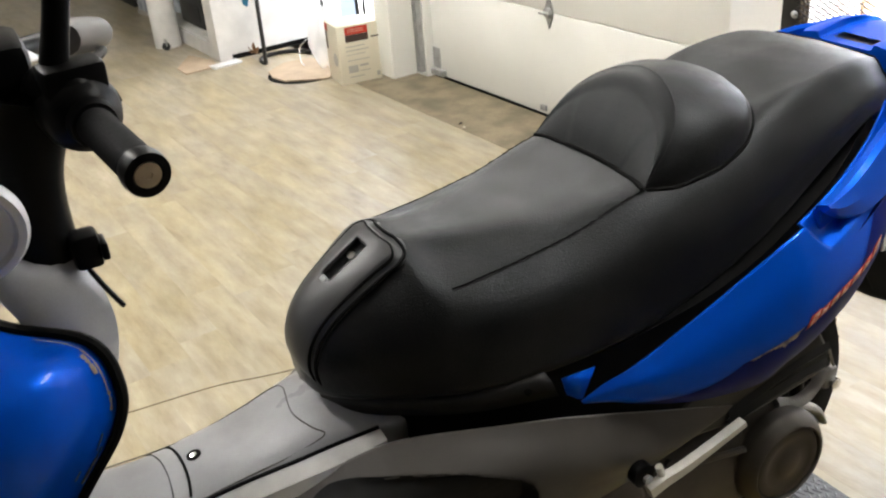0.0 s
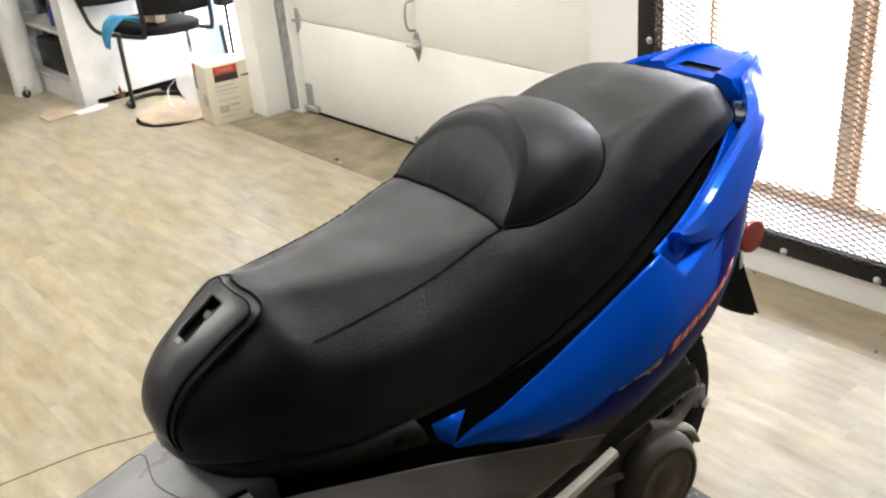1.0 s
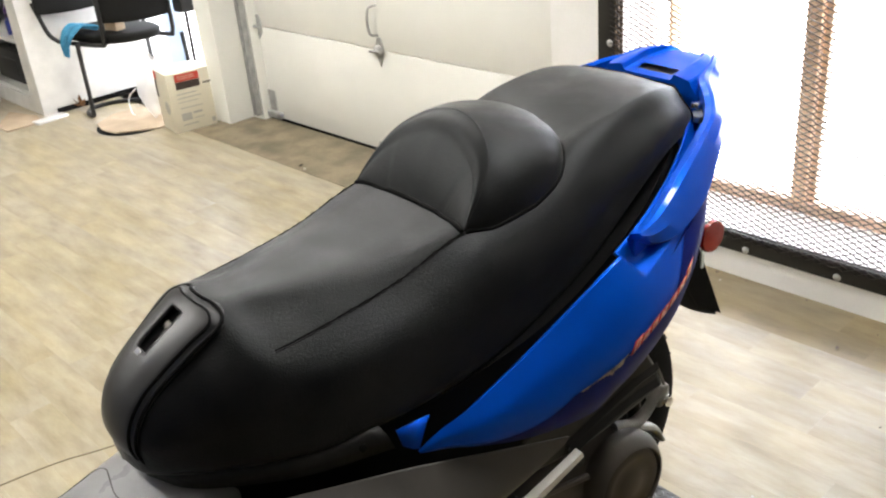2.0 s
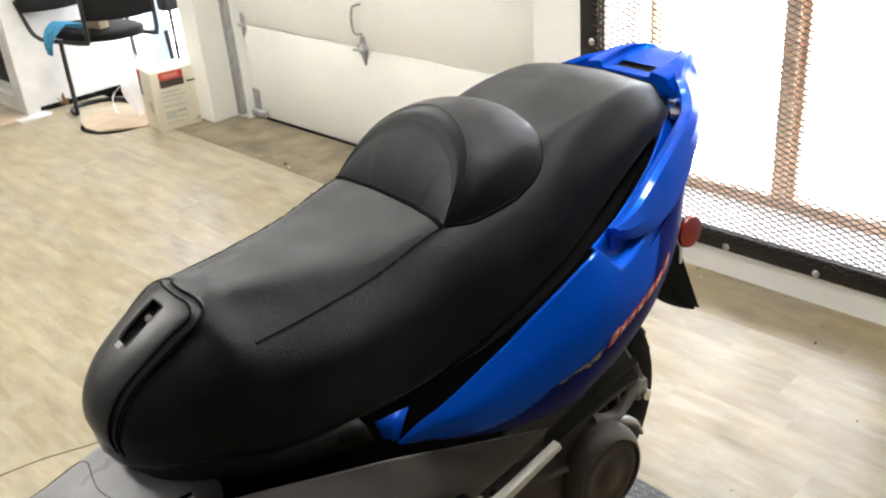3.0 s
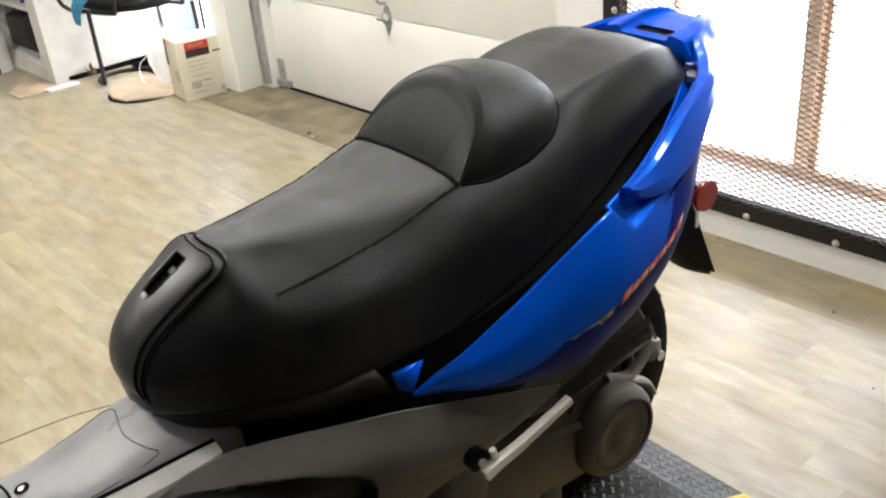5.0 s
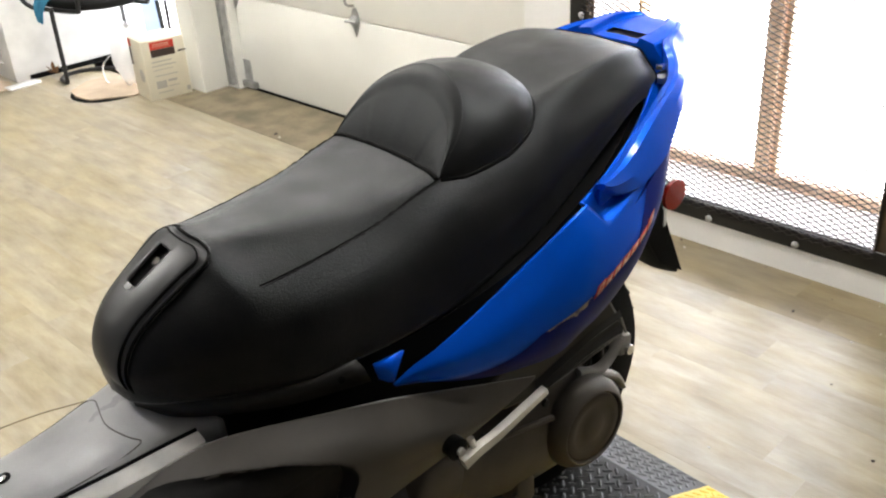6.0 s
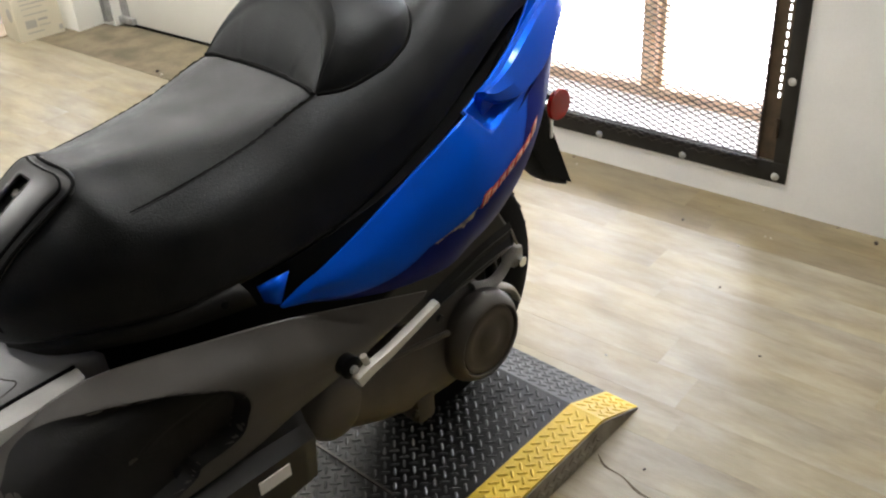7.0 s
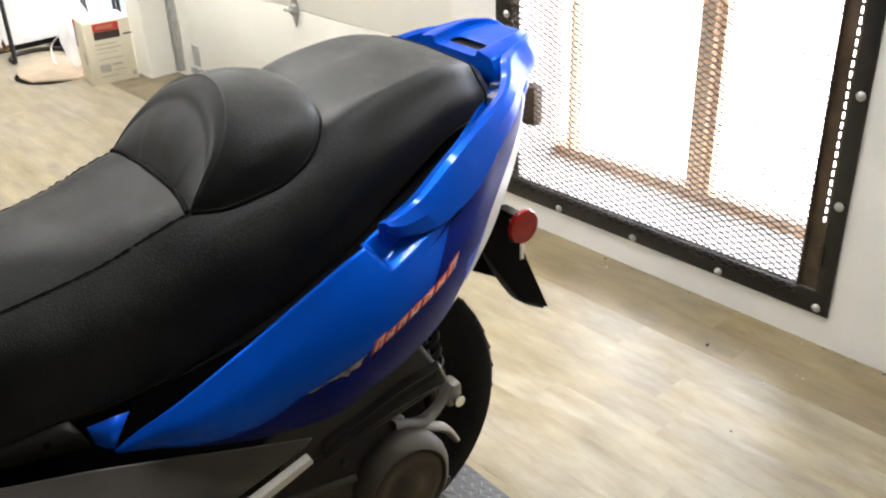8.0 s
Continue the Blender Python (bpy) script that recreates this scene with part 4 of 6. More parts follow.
for side in (1, -1):
    bm = bmesh.new()
    rings = []
    for a, b in zip(crom(RAIL_IN, 72), crom(RAIL_OUT, 72)):
        mid = (a + b) / 2 + np.array((0.008, 0, 0.003))
        prof = [a + np.array((-0.016, 0, -0.026)), a + np.array((-0.012, -0.002, -0.004)), a, a * 0.75 + mid * 0.25 + np.array((0.003, 0, 0.002)), mid, b, b + np.array((-0.006, 0, -0.006)), b + np.array((-0.022, 0, -0.002))]
        rings.append([(side * float(q[0]), float(q[1]), float(q[2])) for q in prof])
    vs = sheet(bm, rings, closed=True)
    bm.faces.new(vs[0][::-1])
    bm.faces.new(vs[-1])
    part("grab_rail", bm, BLUE, bike, "glossy blue passenger grab rail", smooth=26)
    # faceted foot under the rail's tip
    bm = bmesh.new()
    a = [(0.281, 0.130, 0.902), (0.287, 0.172, 0.891), (0.283, 0.150, 0.876), (0.280, 0.130, 0.866)]
    va = [bm.verts.new((side * p[0], p[1], p[2])) for p in a]
    vb = [bm.verts.new((side * (p[0] - 0.022), p[1] + 0.006, p[2] - 0.004)) for p in a]
    bm.faces.new(va)
    bm.faces.new(vb[::-1])
    for i in range(4):
        bm.faces.new((va[i], vb[i], vb[(i + 1) % 4], va[(i + 1) % 4]))
    rounded(part("rail_foot", bm, BLUE, bike, smooth=30), 0.003)
    # tail side between rail and fairing: a white stripe and a deep blue band
    out = crom(RAIL_OUT[:9], 50)[20:]
    for name, mat, w0, w1 in (("tail_side", BLUE, 0.0, 0.12), ("tail_stripe", WHITE_PAINT, 0.12, 0.34), ("tail_side_band", DEEP_BLUE, 0.34, 1.0)):
        bm = bmesh.new()
        rows = []
        for k, p in enumerate(out):
            f = k / (len(out) - 1)
            q = fairing(0.62 + 0.36 * f, 0.55)
            p = Vector(p) + Vector((-0.006, 0, -0.005))
            rows.append([p + (q - p) * w + Vector((0.004 * math.sin(math.pi * w), 0, 0)) for w in np.linspace(w0, w1, 6)])
        if side < 0:
            rows = [[mirror(p) for p in r] for r in rows]
        sheet(bm, rows)
        part(name, bm, mat, bike, smooth=60)

# rear rack: a sunken deck with a slot between raised shoulders
# station v, deck z, shoulder (u, z), outer edge (u, z), lower edge (u, z)
RACK = [(0.476, 1.025, 0.062, 1.036, 0.100, 1.031, 0.125, 0.985), (0.490, 1.027, 0.062, 1.038, 0.102, 1.034, 0.122, 0.985), (0.515, 1.031, 0.062, 1.043, 0.099, 1.038, 0.115, 0.986), (0.550, 1.036, 0.060, 1.049, 0.088, 1.044, 0.100, 0.990), (0.582, 1.041, 0.048, 1.050, 0.068, 1.046, 0.082, 0.998), (0.601, 1.041, 0.032, 1.045, 0.050, 1.041, 0.066, 1.004), (0.612, 1.028, 0.022, 1.029, 0.036, 1.025, 0.048, 1.004)]
bm = bmesh.new()
rows = []
for q, (v, zd, us, zs, uo, zo, ul, zl) in enumerate([(0.474,) + tuple(RACK[0][1:])] + [tuple(r) for r in crom(RACK, 48)]):
    drop = 0.045 if q == 0 else 0.0
    half = [(0.0, zd), (0.015, zd), (0.030, zd), (0.043, zd), (us - 0.010, zd), (us - 0.004, zd + 0.003), (us, zs), (us + 0.004, zs + 0.001), ((us + uo) / 2, (zs + zo) / 2 + 0.001), (uo - 0.004, zo + 0.0005), (uo, zo - 0.003), (uo + 0.003, zo - 0.010), ((uo + ul) / 2 + 0.004, (zo + zl) / 2), (ul, zl)]
    half = [(u, v, min(z, zl) if drop and u > 0.1 else z - drop) for u, z in half]
    rows.append([mirror(p) for p in half[::-1]] + half[1:])
sheet(bm, rows)
hole = [f for f in bm.faces if abs(f.calc_center_median().x) < 0.043 and 0.496 < f.calc_center_median().y < 0.519]
bmesh.ops.delete(bm, geom=hole, context="FACES")
rack = part("rear_rack", bm, BLUE, bike, "glossy blue rear rack with a dark slot", smooth=24)
boxed("rack_slot", -0.062, 0.062, 0.480, 0.585, 1.020, 1.024, SATIN, rack)
bm = bmesh.new()
rows = [[(k * w, v, z) for k in np.linspace(-1, 1, 17)] for v, w, z in crom([(0.44, 0.15, 0.93), (0.50, 0.12, 0.945), (0.56, 0.09, 0.96), (0.59, 0.06, 0.975)], 12)]
sheet(bm, rows)
thick(part("tail_deck", bm, BLUE, bike, smooth=50), 0.01)
latch = boxed("seat_latch", 0.112, 0.158, 0.432, 0.480, 0.975, 0.988, GALV, bike, "bare metal latch plate", bevel=0.003)
boxed("latch_hook", 0.122, 0.140, 0.452, 0.474, 0.988, 1.002, CHROME, latch, bevel=0.003)

# tail lamp
bm = bmesh.new()
rows = []
for z, w, v in crom([(0.985, 0.085, 0.575), (0.95, 0.10, 0.575), (0.90, 0.105, 0.555), (0.86, 0.09, 0.525)], 12):
    rows.append([(k * w, v - 0.03 * k * k, z) for k in np.linspace(-1, 1, 15)])
sheet(bm, rows)
thick(part("tail_lamp", bm, LENS, bike, "clear tail lamp lens", smooth=50), 0.008)

# inner tail, under the seat and fairing
bm = bmesh.new()
rows = []
for v, w, zt, zb in crom([(-0.56, 0.06, 0.735, 0.60), (-0.46, 0.155, 0.740, 0.58), (-0.35, 0.20, 0.745, 0.56), (-0.2, 0.22, 0.755, 0.56), (0.0, 0.235, 0.80, 0.60), (0.2, 0.215, 0.88, 0.66), (0.35, 0.16, 0.94, 0.75), (0.50, 0.07, 0.955, 0.86)], 40):
    rows.append([(-w, v, zb), (-w, v, zt), (w, v, zt), (w, v, zb)])
vs = sheet(bm, rows, closed=True)
bm.faces.new(vs[0][::-1])
bm.faces.new(vs[-1])
part("inner_frame_cover", bm, BLACK_MATTE, bike, smooth=30)

# strip below the seat
for side in (1, -1):
    bm = bmesh.new()
    c = crom([(0.02, -0.595, 0.733), (0.085, -0.56, 0.733), (0.140, -0.50, 0.741), (0.188, -0.42, 0.749), (0.218, -0.32, 0.755)], 30)
    d = crom([(0.02, -0.590, 0.700), (0.090, -0.555, 0.703), (0.148, -0.50, 0.712), (0.198, -0.42, 0.716), (0.228, -0.304, 0.714)], 30)
    sheet(bm, [[(side * a[0], a[1], a[2]), (side * (a[0] + b[0]) / 2 + side * 0.004, (a[1] + b[1]) / 2, (a[2] + b[2]) / 2 + 0.004), (side * b[0], b[1], b[2])] for a, b in zip(c, d)])
    strip = thick(part("seat_base_strip", bm, BLACK_LINER, bike, "dull black strip below the seat", smooth=50), 0.006)
    if side > 0:
        bm = bmesh.new()
        lathe(bm, [(0.001, 0), (0.006, 0), (0.006, 0.003), (0.001, 0.004)], Matrix.Translation((0.222, -0.352, 0.738)) @ ALONG_X, 10)
        part("screw", bm, BLACK_MATTE, strip)

# centre tunnel in grey plastic
TUN = [(-0.50, 0.125, 0.715, 0.675), (-0.57, 0.108, 0.708, 0.665), (-0.63, 0.098, 0.694, 0.655), (-0.70, 0.090, 0.676, 0.640), (-0.78, 0.088, 0.660, 0.628), (-0.88, 0.090, 0.650, 0.618), (-1.0, 0.10, 0.67, 0.63), (-1.1, 0.12, 0.74, 0.68)]
bm = bmesh.new()
rows = []
for v, w, zt, zb in crom(TUN, 50):
    half = [(w * math.sin(a), v, zb + (zt - zb) * math.cos(a) ** 0.75) for a in np.linspace(0, math.pi / 2 * 0.985, 16)] + [(w + 0.004, v, zb - 0.10)]
    rows.append([mirror(p) for p in half[::-1]] + half[1:])
sheet(bm, rows)
tunnel = thick(part("centre_tunnel", bm, GREY, bike, "scuffed grey plastic centre tunnel", smooth=60), 0.005, 1.0)
TUN_FINE = crom(TUN, 50)
def tunnel_point(v, k, lift):
    i = min(range(50), key=lambda j: abs(TUN_FINE[j][0] - v))
    _, w, zt, zb = TUN_FINE[i]
    a = k * math.pi / 2
    return (w * math.sin(a) * (1 + lift), v, zb + (zt - zb) * math.cos(a) ** 0.75 + lift)
bm = bmesh.new()
lid = [(-0.95, 0.62), (-0.85, 0.63), (-0.76, 0.64), (-0.675, 0.68), (-0.627, 0.66), (-0.611, 0.60), (-0.623, 0.45), (-0.637, 0.12), (-0.630, -0.22), (-0.627, -0.40), (-0.640, -0.60), (-0.70, -0.66), (-0.80, -0.63), (-0.95, -0.62)]
tube(bm, [tunnel_point(v, k, 0.0003) for v, k in lid], 0.0011, 6, smooth_to=90)
part("lid_seam", bm, CHARCOAL, tunnel)
bm = bmesh.new()
tube(bm, [tunnel_point(-0.803 - 0.03 * k * k, k, 0.0006) for k in np.linspace(-0.62, 0.5, 16)], 0.0022, 6)
part("front_groove", bm, BLACK_MATTE, tunnel)
bm = bmesh.new()
tube(bm, [tunnel_point(-0.828 - 0.03 * k * k, k, 0.0003) for k in np.linspace(-0.75, 0.6, 16)], 0.0010, 6)
part("front_groove", bm, BLACK_MATTE, tunnel)
bm = bmesh.new()
x, y, z = tunnel_point(-0.785, -0.08, 0.0)
lathe(bm, [(0.001, 0), (0.011, 0), (0.011, 0.0015), (0.007, 0.0018), (0.006, 0.0004), (0.001, 0.0004)], pose(x, y, z - 0.0004, 10), 18)
screw_ring = part("screw_ring", bm, BLACK_MATTE, tunnel, "dark ring round a screw")
bm = bmesh.new()
lathe(bm, [(0.001, 0), (0.0055, 0), (0.005, 0.002), (0.001, 0.0026)], pose(x, y, z, 10), 14)
part("screw", bm, CHROME, screw_ring, "bright screw head")
# pale bevelled strip between tunnel and side panel
for side in (1,):
    a = crom([(0.118, -0.540, 0.686), (0.108, -0.60, 0.677), (0.104, -0.66, 0.671), (0.103, -0.74, 0.668), (0.104, -0.85, 0.660), (0.104, -1.0, 0.655)], 24)
    b = crom([(0.142, -0.540, 0.682), (0.136, -0.60, 0.668), (0.132, -0.66, 0.662), (0.130, -0.74, 0.657), (0.126, -0.85, 0.645), (0.122, -1.0, 0.640)], 24)
    bm = bmesh.new()
    sheet(bm, [[(side * p[0], p[1], p[2] - 0.02), (side * p[0], p[1], p[2]), (side * (p[0] + q[0]) / 2, (p[1] + q[1]) / 2, (p[2] + q[2]) / 2 + 0.002), (side * q[0], q[1], q[2]), (side * (q[0] + 0.004), q[1], q[2] - 0.02)] for p, q in zip(a, b)])
    part("tunnel_edge_strip", bm, GREY_PALE, bike, "pale grey bevelled strip beside the tunnel", smooth=25)
    bm = bmesh.new()
    tube(bm, [(side * (p[0] - 0.003), p[1], p[2] + 0.0005) for p in a], 0.0035, 6)
    part("strip_groove", bm, BLACK_MATTE, bike)

# charcoal side panels with a scooped recess
TOPE = [(0.105, -0.98, 0.625), (0.108, -0.85, 0.630), (0.116, -0.72, 0.642), (0.130, -0.62, 0.662), (0.165, -0.535, 0.694), (0.225, -0.39, 0.698), (0.262, -0.29, 0.694), (0.280, -0.15, 0.655), (0.285, -0.02, 0.612)]
MIDE = [(0.170, -0.98, 0.585), (0.175, -0.85, 0.592), (0.185, -0.72, 0.602), (0.205, -0.62, 0.622), (0.240, -0.535, 0.645), (0.278, -0.39, 0.652), (0.296, -0.29, 0.635), (0.296, -0.15, 0.602), (0.286, -0.03, 0.606)]
BOTE = [(0.25, -0.98, 0.45), (0.255, -0.85, 0.46), (0.262, -0.72, 0.48), (0.268, -0.62, 0.49), (0.270, -0.52, 0.500), (0.272, -0.40, 0.510), (0.274, -0.305, 0.531), (0.276, -0.17, 0.555), (0.280, -0.045, 0.600)]
PANEL_ROWS = {}
def side_panel(s, t):
    if s not in PANEL_ROWS:
        i = min(int(s * 59), 58)
        w = s * 59 - i
        a, c, l = (q[i] * (1 - w) + q[i + 1] * w for q in (PA, PC, PL))
        PANEL_ROWS[s] = crom([a, c, (c + l) / 2 + np.array((0.004, 0, 0)), l], 61)
    return Vector(PANEL_ROWS[s][int(round(t * 60))])
PA, PC, PL = crom(TOPE, 60), crom(MIDE, 60), crom(BOTE, 60)
SCOOP = [(-0.70, 0.615), (-0.66, 0.642), (-0.61, 0.656), (-0.543, 0.668), (-0.468, 0.663), (-0.405, 0.645), (-0.385, 0.630), (-0.377, 0.607), (-0.384, 0.580), (-0.398, 0.556), (-0.43, 0.545), (-0.465, 0.538), (-0.482, 0.524), (-0.53, 0.512), (-0.70, 0.49)]
def scoop_depth(v, z):
    """How far the panel is pushed in at (v, z): 0 outside the scoop, full a little way in."""
    inside, near = False, 9.0
    for (a, b), (c, d) in zip(SCOOP, SCOOP[1:] + SCOOP[:1]):
        if (b > z) != (d > z) and v < a + (c - a) * (z - b) / (d - b):
            inside = not inside
        k = max(0.0, min(1.0, ((v - a) * (c - a) + (z - b) * (d - b)) / ((c - a) ** 2 + (d - b) ** 2)))
        near = min(near, math.hypot(v - a - k * (c - a), z - b - k * (d - b)))
    if not inside:
        return 0.0
    e = min(1.0, near / 0.010)
    return 0.026 * e * e * (3 - 2 * e) * min(1.0, (v + 0.68) / 0.20)
for side in (1, -1):
    bm = bmesh.new()
    rows = []
    for s in np.linspace(0, 1, 220 if side > 0 else 40):
        row = []
        for t in np.linspace(0, 1, 61):
            p = side_panel(s, t)
            row.append((side * (p.x - scoop_depth(p.y, p.z)), p.y, p.z - (0.04 * min(1.0, max(0.0, (-0.45 - p.y) / 0.1)) if side < 0 else 0.0)))
        rows.append(row)
    sheet(bm, rows)
    panel = thick(part("side_panel", bm, CHARCOAL, bike, "matte charcoal plastic side panel with a dark recess", smooth=45), 0.004)
    if side > 0:
        pool = np.array([tuple(side_panel(a, b)) for a in np.linspace(0, 1, 120) for b in np.linspace(0, 1, 61)])
        def panel_u(v, z):
            d = (pool[:, 1] - v) ** 2 + (pool[:, 2] - z) ** 2
            near = np.argsort(d)[:6]
            return float(np.average(pool[near, 0], weights=1 / (d[near] + 1e-7)))
        outline = crom(SCOOP + SCOOP[:1], 90)[:-1]
        mid = (-0.545, 0.588)
        bm = bmesh.new()
        rows = []
        for r in np.linspace(0.04, 0.99, 16):
            ring = []
            for p in outline:
                v, z = mid[0] + r * (p[0] - mid[0]), mid[1] + r * (p[1] - mid[1])
                ring.append((panel_u(v, z) - scoop_depth(v, z) + 0.0018, v, z))
            rows.append(ring)
        sheet(bm, rows, closed=True)
        part("recess_liner", bm, BLACK_LINER, panel, "black textured recess liner", smooth=50)
    # footboard and its silver edge
    bm = bmesh.new()
    sheet(bm, [[(side * 0.13, v, 0.47), (side * 0.25, v, 0.46), (side * 0.335, v, 0.445), (side * 0.345, v, 0.40)] for v in np.linspace(-1.35, -0.50, 12)])
    thick(part("footboard", bm, BLACK, bike, smooth=30), 0.01)
    bm = bmesh.new()
    rows = []
    for i, v in enumerate(np.linspace(-0.50, -0.28, 10)):
        k = i / 9
        rows.append([(side * 0.235, v, 0.565), (side * 0.262, v, 0.50 - 0.01 * k), (side * (0.302 - 0.02 * k), v, 0.492 - 0.02 * k), (side * (0.300 - 0.03 * k), v, 0.39 - 0.01 * k), (side * 0.23, v, 0.35)])
    sheet(bm, rows)
    foot = thick(part("footboard_end", bm, BLACK_LINER, bike, smooth=30), 0.006)
    if side > 0:
        boxed("pale_sticker", 0.3045, 0.3065, -0.405, -0.348, 0.457, 0.480, WHITE_PAINT, foot, "small pale sticker", m=None)

# engine: casing, pulley cover, crank cover
AX_V, AX_Z = 0.235, 0.355
bm = bmesh.new()
CASE = [(-0.225, 0.428, 0.040), (-0.18, 0.416, 0.062), (-0.09, 0.392, 0.085), (0.0, 0.378, 0.100), (0.09, 0.378, 0.108), (0.16, 0.382, 0.110), (0.21, 0.375, 0.095)]
rows = []
for v, z, r in crom(CASE, 30):
    ring = []
    for a in np.linspace(0, 2 * math.pi, 25)[:-1]:
        ring.append((0.135 + 0.085 * math.copysign(abs(math.cos(a)) ** 0.5, math.cos(a)), v, z + r * math.sin(a)))
    rows.append(ring)
vs = sheet(bm, rows, closed=True)
bm.faces.new(vs[0][::-1])
bm.faces.new(vs[-1])
engine = part("engine_casing", bm, ENGINE, bike, "dusty brown-grey engine and drive casing", smooth=45)
bm = bmesh.new()
lathe(bm, [(0.096, 0.0), (0.096, 0.018), (0.093, 0.027), (0.082, 0.042), (0.0775, 0.0445), (0.075, 0.043), (0.0735, 0.036), (0.071, 0.036)], Matrix.Translation((0.208, 0.165, 0.382)) @ ALONG_X, 48)
cover_ring = part("pulley_cover", bm, ENGINE, engine, "round bevelled drive cover")
bm = bmesh.new()
lathe(bm, [(0.072, 0.034), (0.071, 0.0395), (0.068, 0.0415), (0.054, 0.0417), (0.0525, 0.0409), (0.028, 0.0409), (0.0265, 0.0419), (0.001, 0.042)], Matrix.Translation((0.208, 0.165, 0.382)) @ ALONG_X, 48)
part("cover_disc", bm, ENGINE_BROWN, cover_ring, "dull brown inset disc")
bm = bmesh.new()
lathe(bm, [(0.060, 0.0), (0.060, 0.022), (0.056, 0.031), (0.046, 0.036), (0.020, 0.038), (0.001, 0.038)], Matrix.Translation((0.185, -0.185, 0.420)) @ ALONG_X, 36)
part("crank_cover", bm, ENGINE, engine)
for run in ([(0.222, -0.13, 0.478), (0.226, -0.04, 0.462), (0.228, 0.075, 0.442)],):
    bm = bmesh.new()
    tube(bm, run, 0.006, 8)
    part("casing_rib", bm, ENGINE, engine)
bm = bmesh.new()
box(bm, 0.12, 0.215, -0.005, 0.045, 0.255, 0.32, bevel=0.012)
part("drain_boss", bm, ENGINE, engine)
for v, z in ((-0.09, 0.486), (0.06, 0.482), (-0.02, 0.308), (0.26, 0.33)):
    bm = bmesh.new()
    lathe(bm, [(0.001, 0), (0.008, 0), (0.008, 0.007), (0.001, 0.008)], Matrix.Translation((0.222, v, z)) @ ALONG_X, 6)
    part("bolt", bm, ENGINE_DARK, engine)

# air filter box with a bevelled back corner
bm = bmesh.new()
AIR = [(-0.08, 0.600), (0.05, 0.664), (0.205, 0.664), (0.243, 0.598), (0.264, 0.545), (0.16, 0.528), (0.05, 0.515), (-0.05, 0.525)]
prism(bm, AIR, 0.13, Matrix(((0, -1, 0, 0.235), (1, 0, 0, 0), (0, 0, 1, 0), (0, 0, 0, 1))))
air = rounded(part("air_filter_box", bm, DARK_PLASTIC, bike, "black plastic air filter box", smooth=30), 0.008)
bm = bmesh.new()
tube(bm, [(0.234, 0.243, 0.599), (0.235, 0.264, 0.547)], 0.003, 6)
part("bright_edge", bm, ALLOY_DULL, air)
bm = bmesh.new()
for k in range(2):
    rows = [[(0.234, v - 0.004, z - 0.012), (0.243, v, z), (0.236, v + 0.002, z + 0.012)] for v, z in crom([(0.02, 0.542 - 0.02 * k), (0.10, 0.566 - 0.024 * k), (0.17, 0.584 - 0.03 * k), (0.241, 0.594 - 0.034 * k)], 12)]
    sheet(bm, rows)
part("box_rib", bm, DARK_PLASTIC, air, smooth=20)
# alloy bracket over the pulley cover
bm = bmesh.new()
tube(bm, [(0.195, 0.175, 0.478), (0.20, 0.225, 0.462), (0.20, 0.262, 0.475), (0.20, 0.295, 0.512)], [0.013, 0.014, 0.012, 0.011], 10, smooth_to=16, flat=0.6)
tube(bm, [(0.20, 0.225, 0.455), (0.20, 0.275, 0.425), (0.20, 0.302, 0.385)], [0.014, 0.014, 0.010], 10, smooth_to=10, flat=0.6)
box(bm, 0.175, 0.21, 0.283, 0.313, 0.468, 0.512, None, 0.006)
part("bracket", bm, ALLOY_DULL, engine, "cast alloy bracket")
bm = bmesh.new()
lathe(bm, [(0.001, 0), (0.011, 0), (0.011, 0.012), (0.001, 0.013)], Matrix.Translation((0.208, 0.300, 0.482)) @ ALONG_X, 8)
part("bracket_bolt", bm, CHROME, engine)
# rear shock
bm = bmesh.new()
tube(bm, [(0.135, 0.30, 0.40), (0.135, 0.26, 0.74)], 0.014, 10)
shock = part("rear_shock", bm, BLACK, bike, "black rear shock absorber")
bm = bmesh.new()
pts = [(0.135 + 0.030 * math.cos(a), 0.295 - 0.030 * a / 50 + 0.03 * math.sin(a) * 0.99, 0.46 + 0.24 * a / (2 * math.pi * 8)) for a in np.linspace(0, 2 * math.pi * 8, 160)]
tube(bm, pts, 0.0055, 6)
part("spring", bm, BLACK, shock)

# rear wheel
wheel = new("rear_wheel")
wheel.parent = bike
bm = bmesh.new()
R, W = 0.289, 0.070
prof = [(0.175, -0.055), (0.20, -0.066)] + [(R - 0.030 * abs(a) ** 2.6, W * a) for a in np.linspace(-1, 1, 13)] + [(0.20, 0.066), (0.175, 0.055)]
lathe(bm, prof, Matrix.Translation((0, AX_V, AX_Z)) @ ALONG_X, 72)
part("tyre", bm, RUBBER, wheel, "treaded black rear tyre", smooth=50)
bm = bmesh.new()
box(bm, -0.0225, 0.0225, -0.004, 0.004, -0.002, 0.003)
block = part("tread_block", bm, RUBBER, wheel, smooth=0)
block_mesh = block.data
for k in range(36):
    for sgn in (1, -1):
        ob = block if (k, sgn) == (0, 1) else new("tread_block", block_mesh)
        ob.parent = wheel
        ob.matrix_basis = Matrix.Translation((0, AX_V, AX_Z)) @ pose(0, 0, 0, 10 * k + 5 * sgn, 0, 0) @ pose(sgn * 0.034, 0, R - 0.0085, 0, sgn * 16, sgn * 35)
bm = bmesh.new()
lathe(bm, [(0.172, -0.05), (0.178, -0.05), (0.178, 0.05), (0.172, 0.05), (0.15, 0.03), (0.15, -0.03)], Matrix.Translation((0, AX_V, AX_Z)) @ ALONG_X, 48)
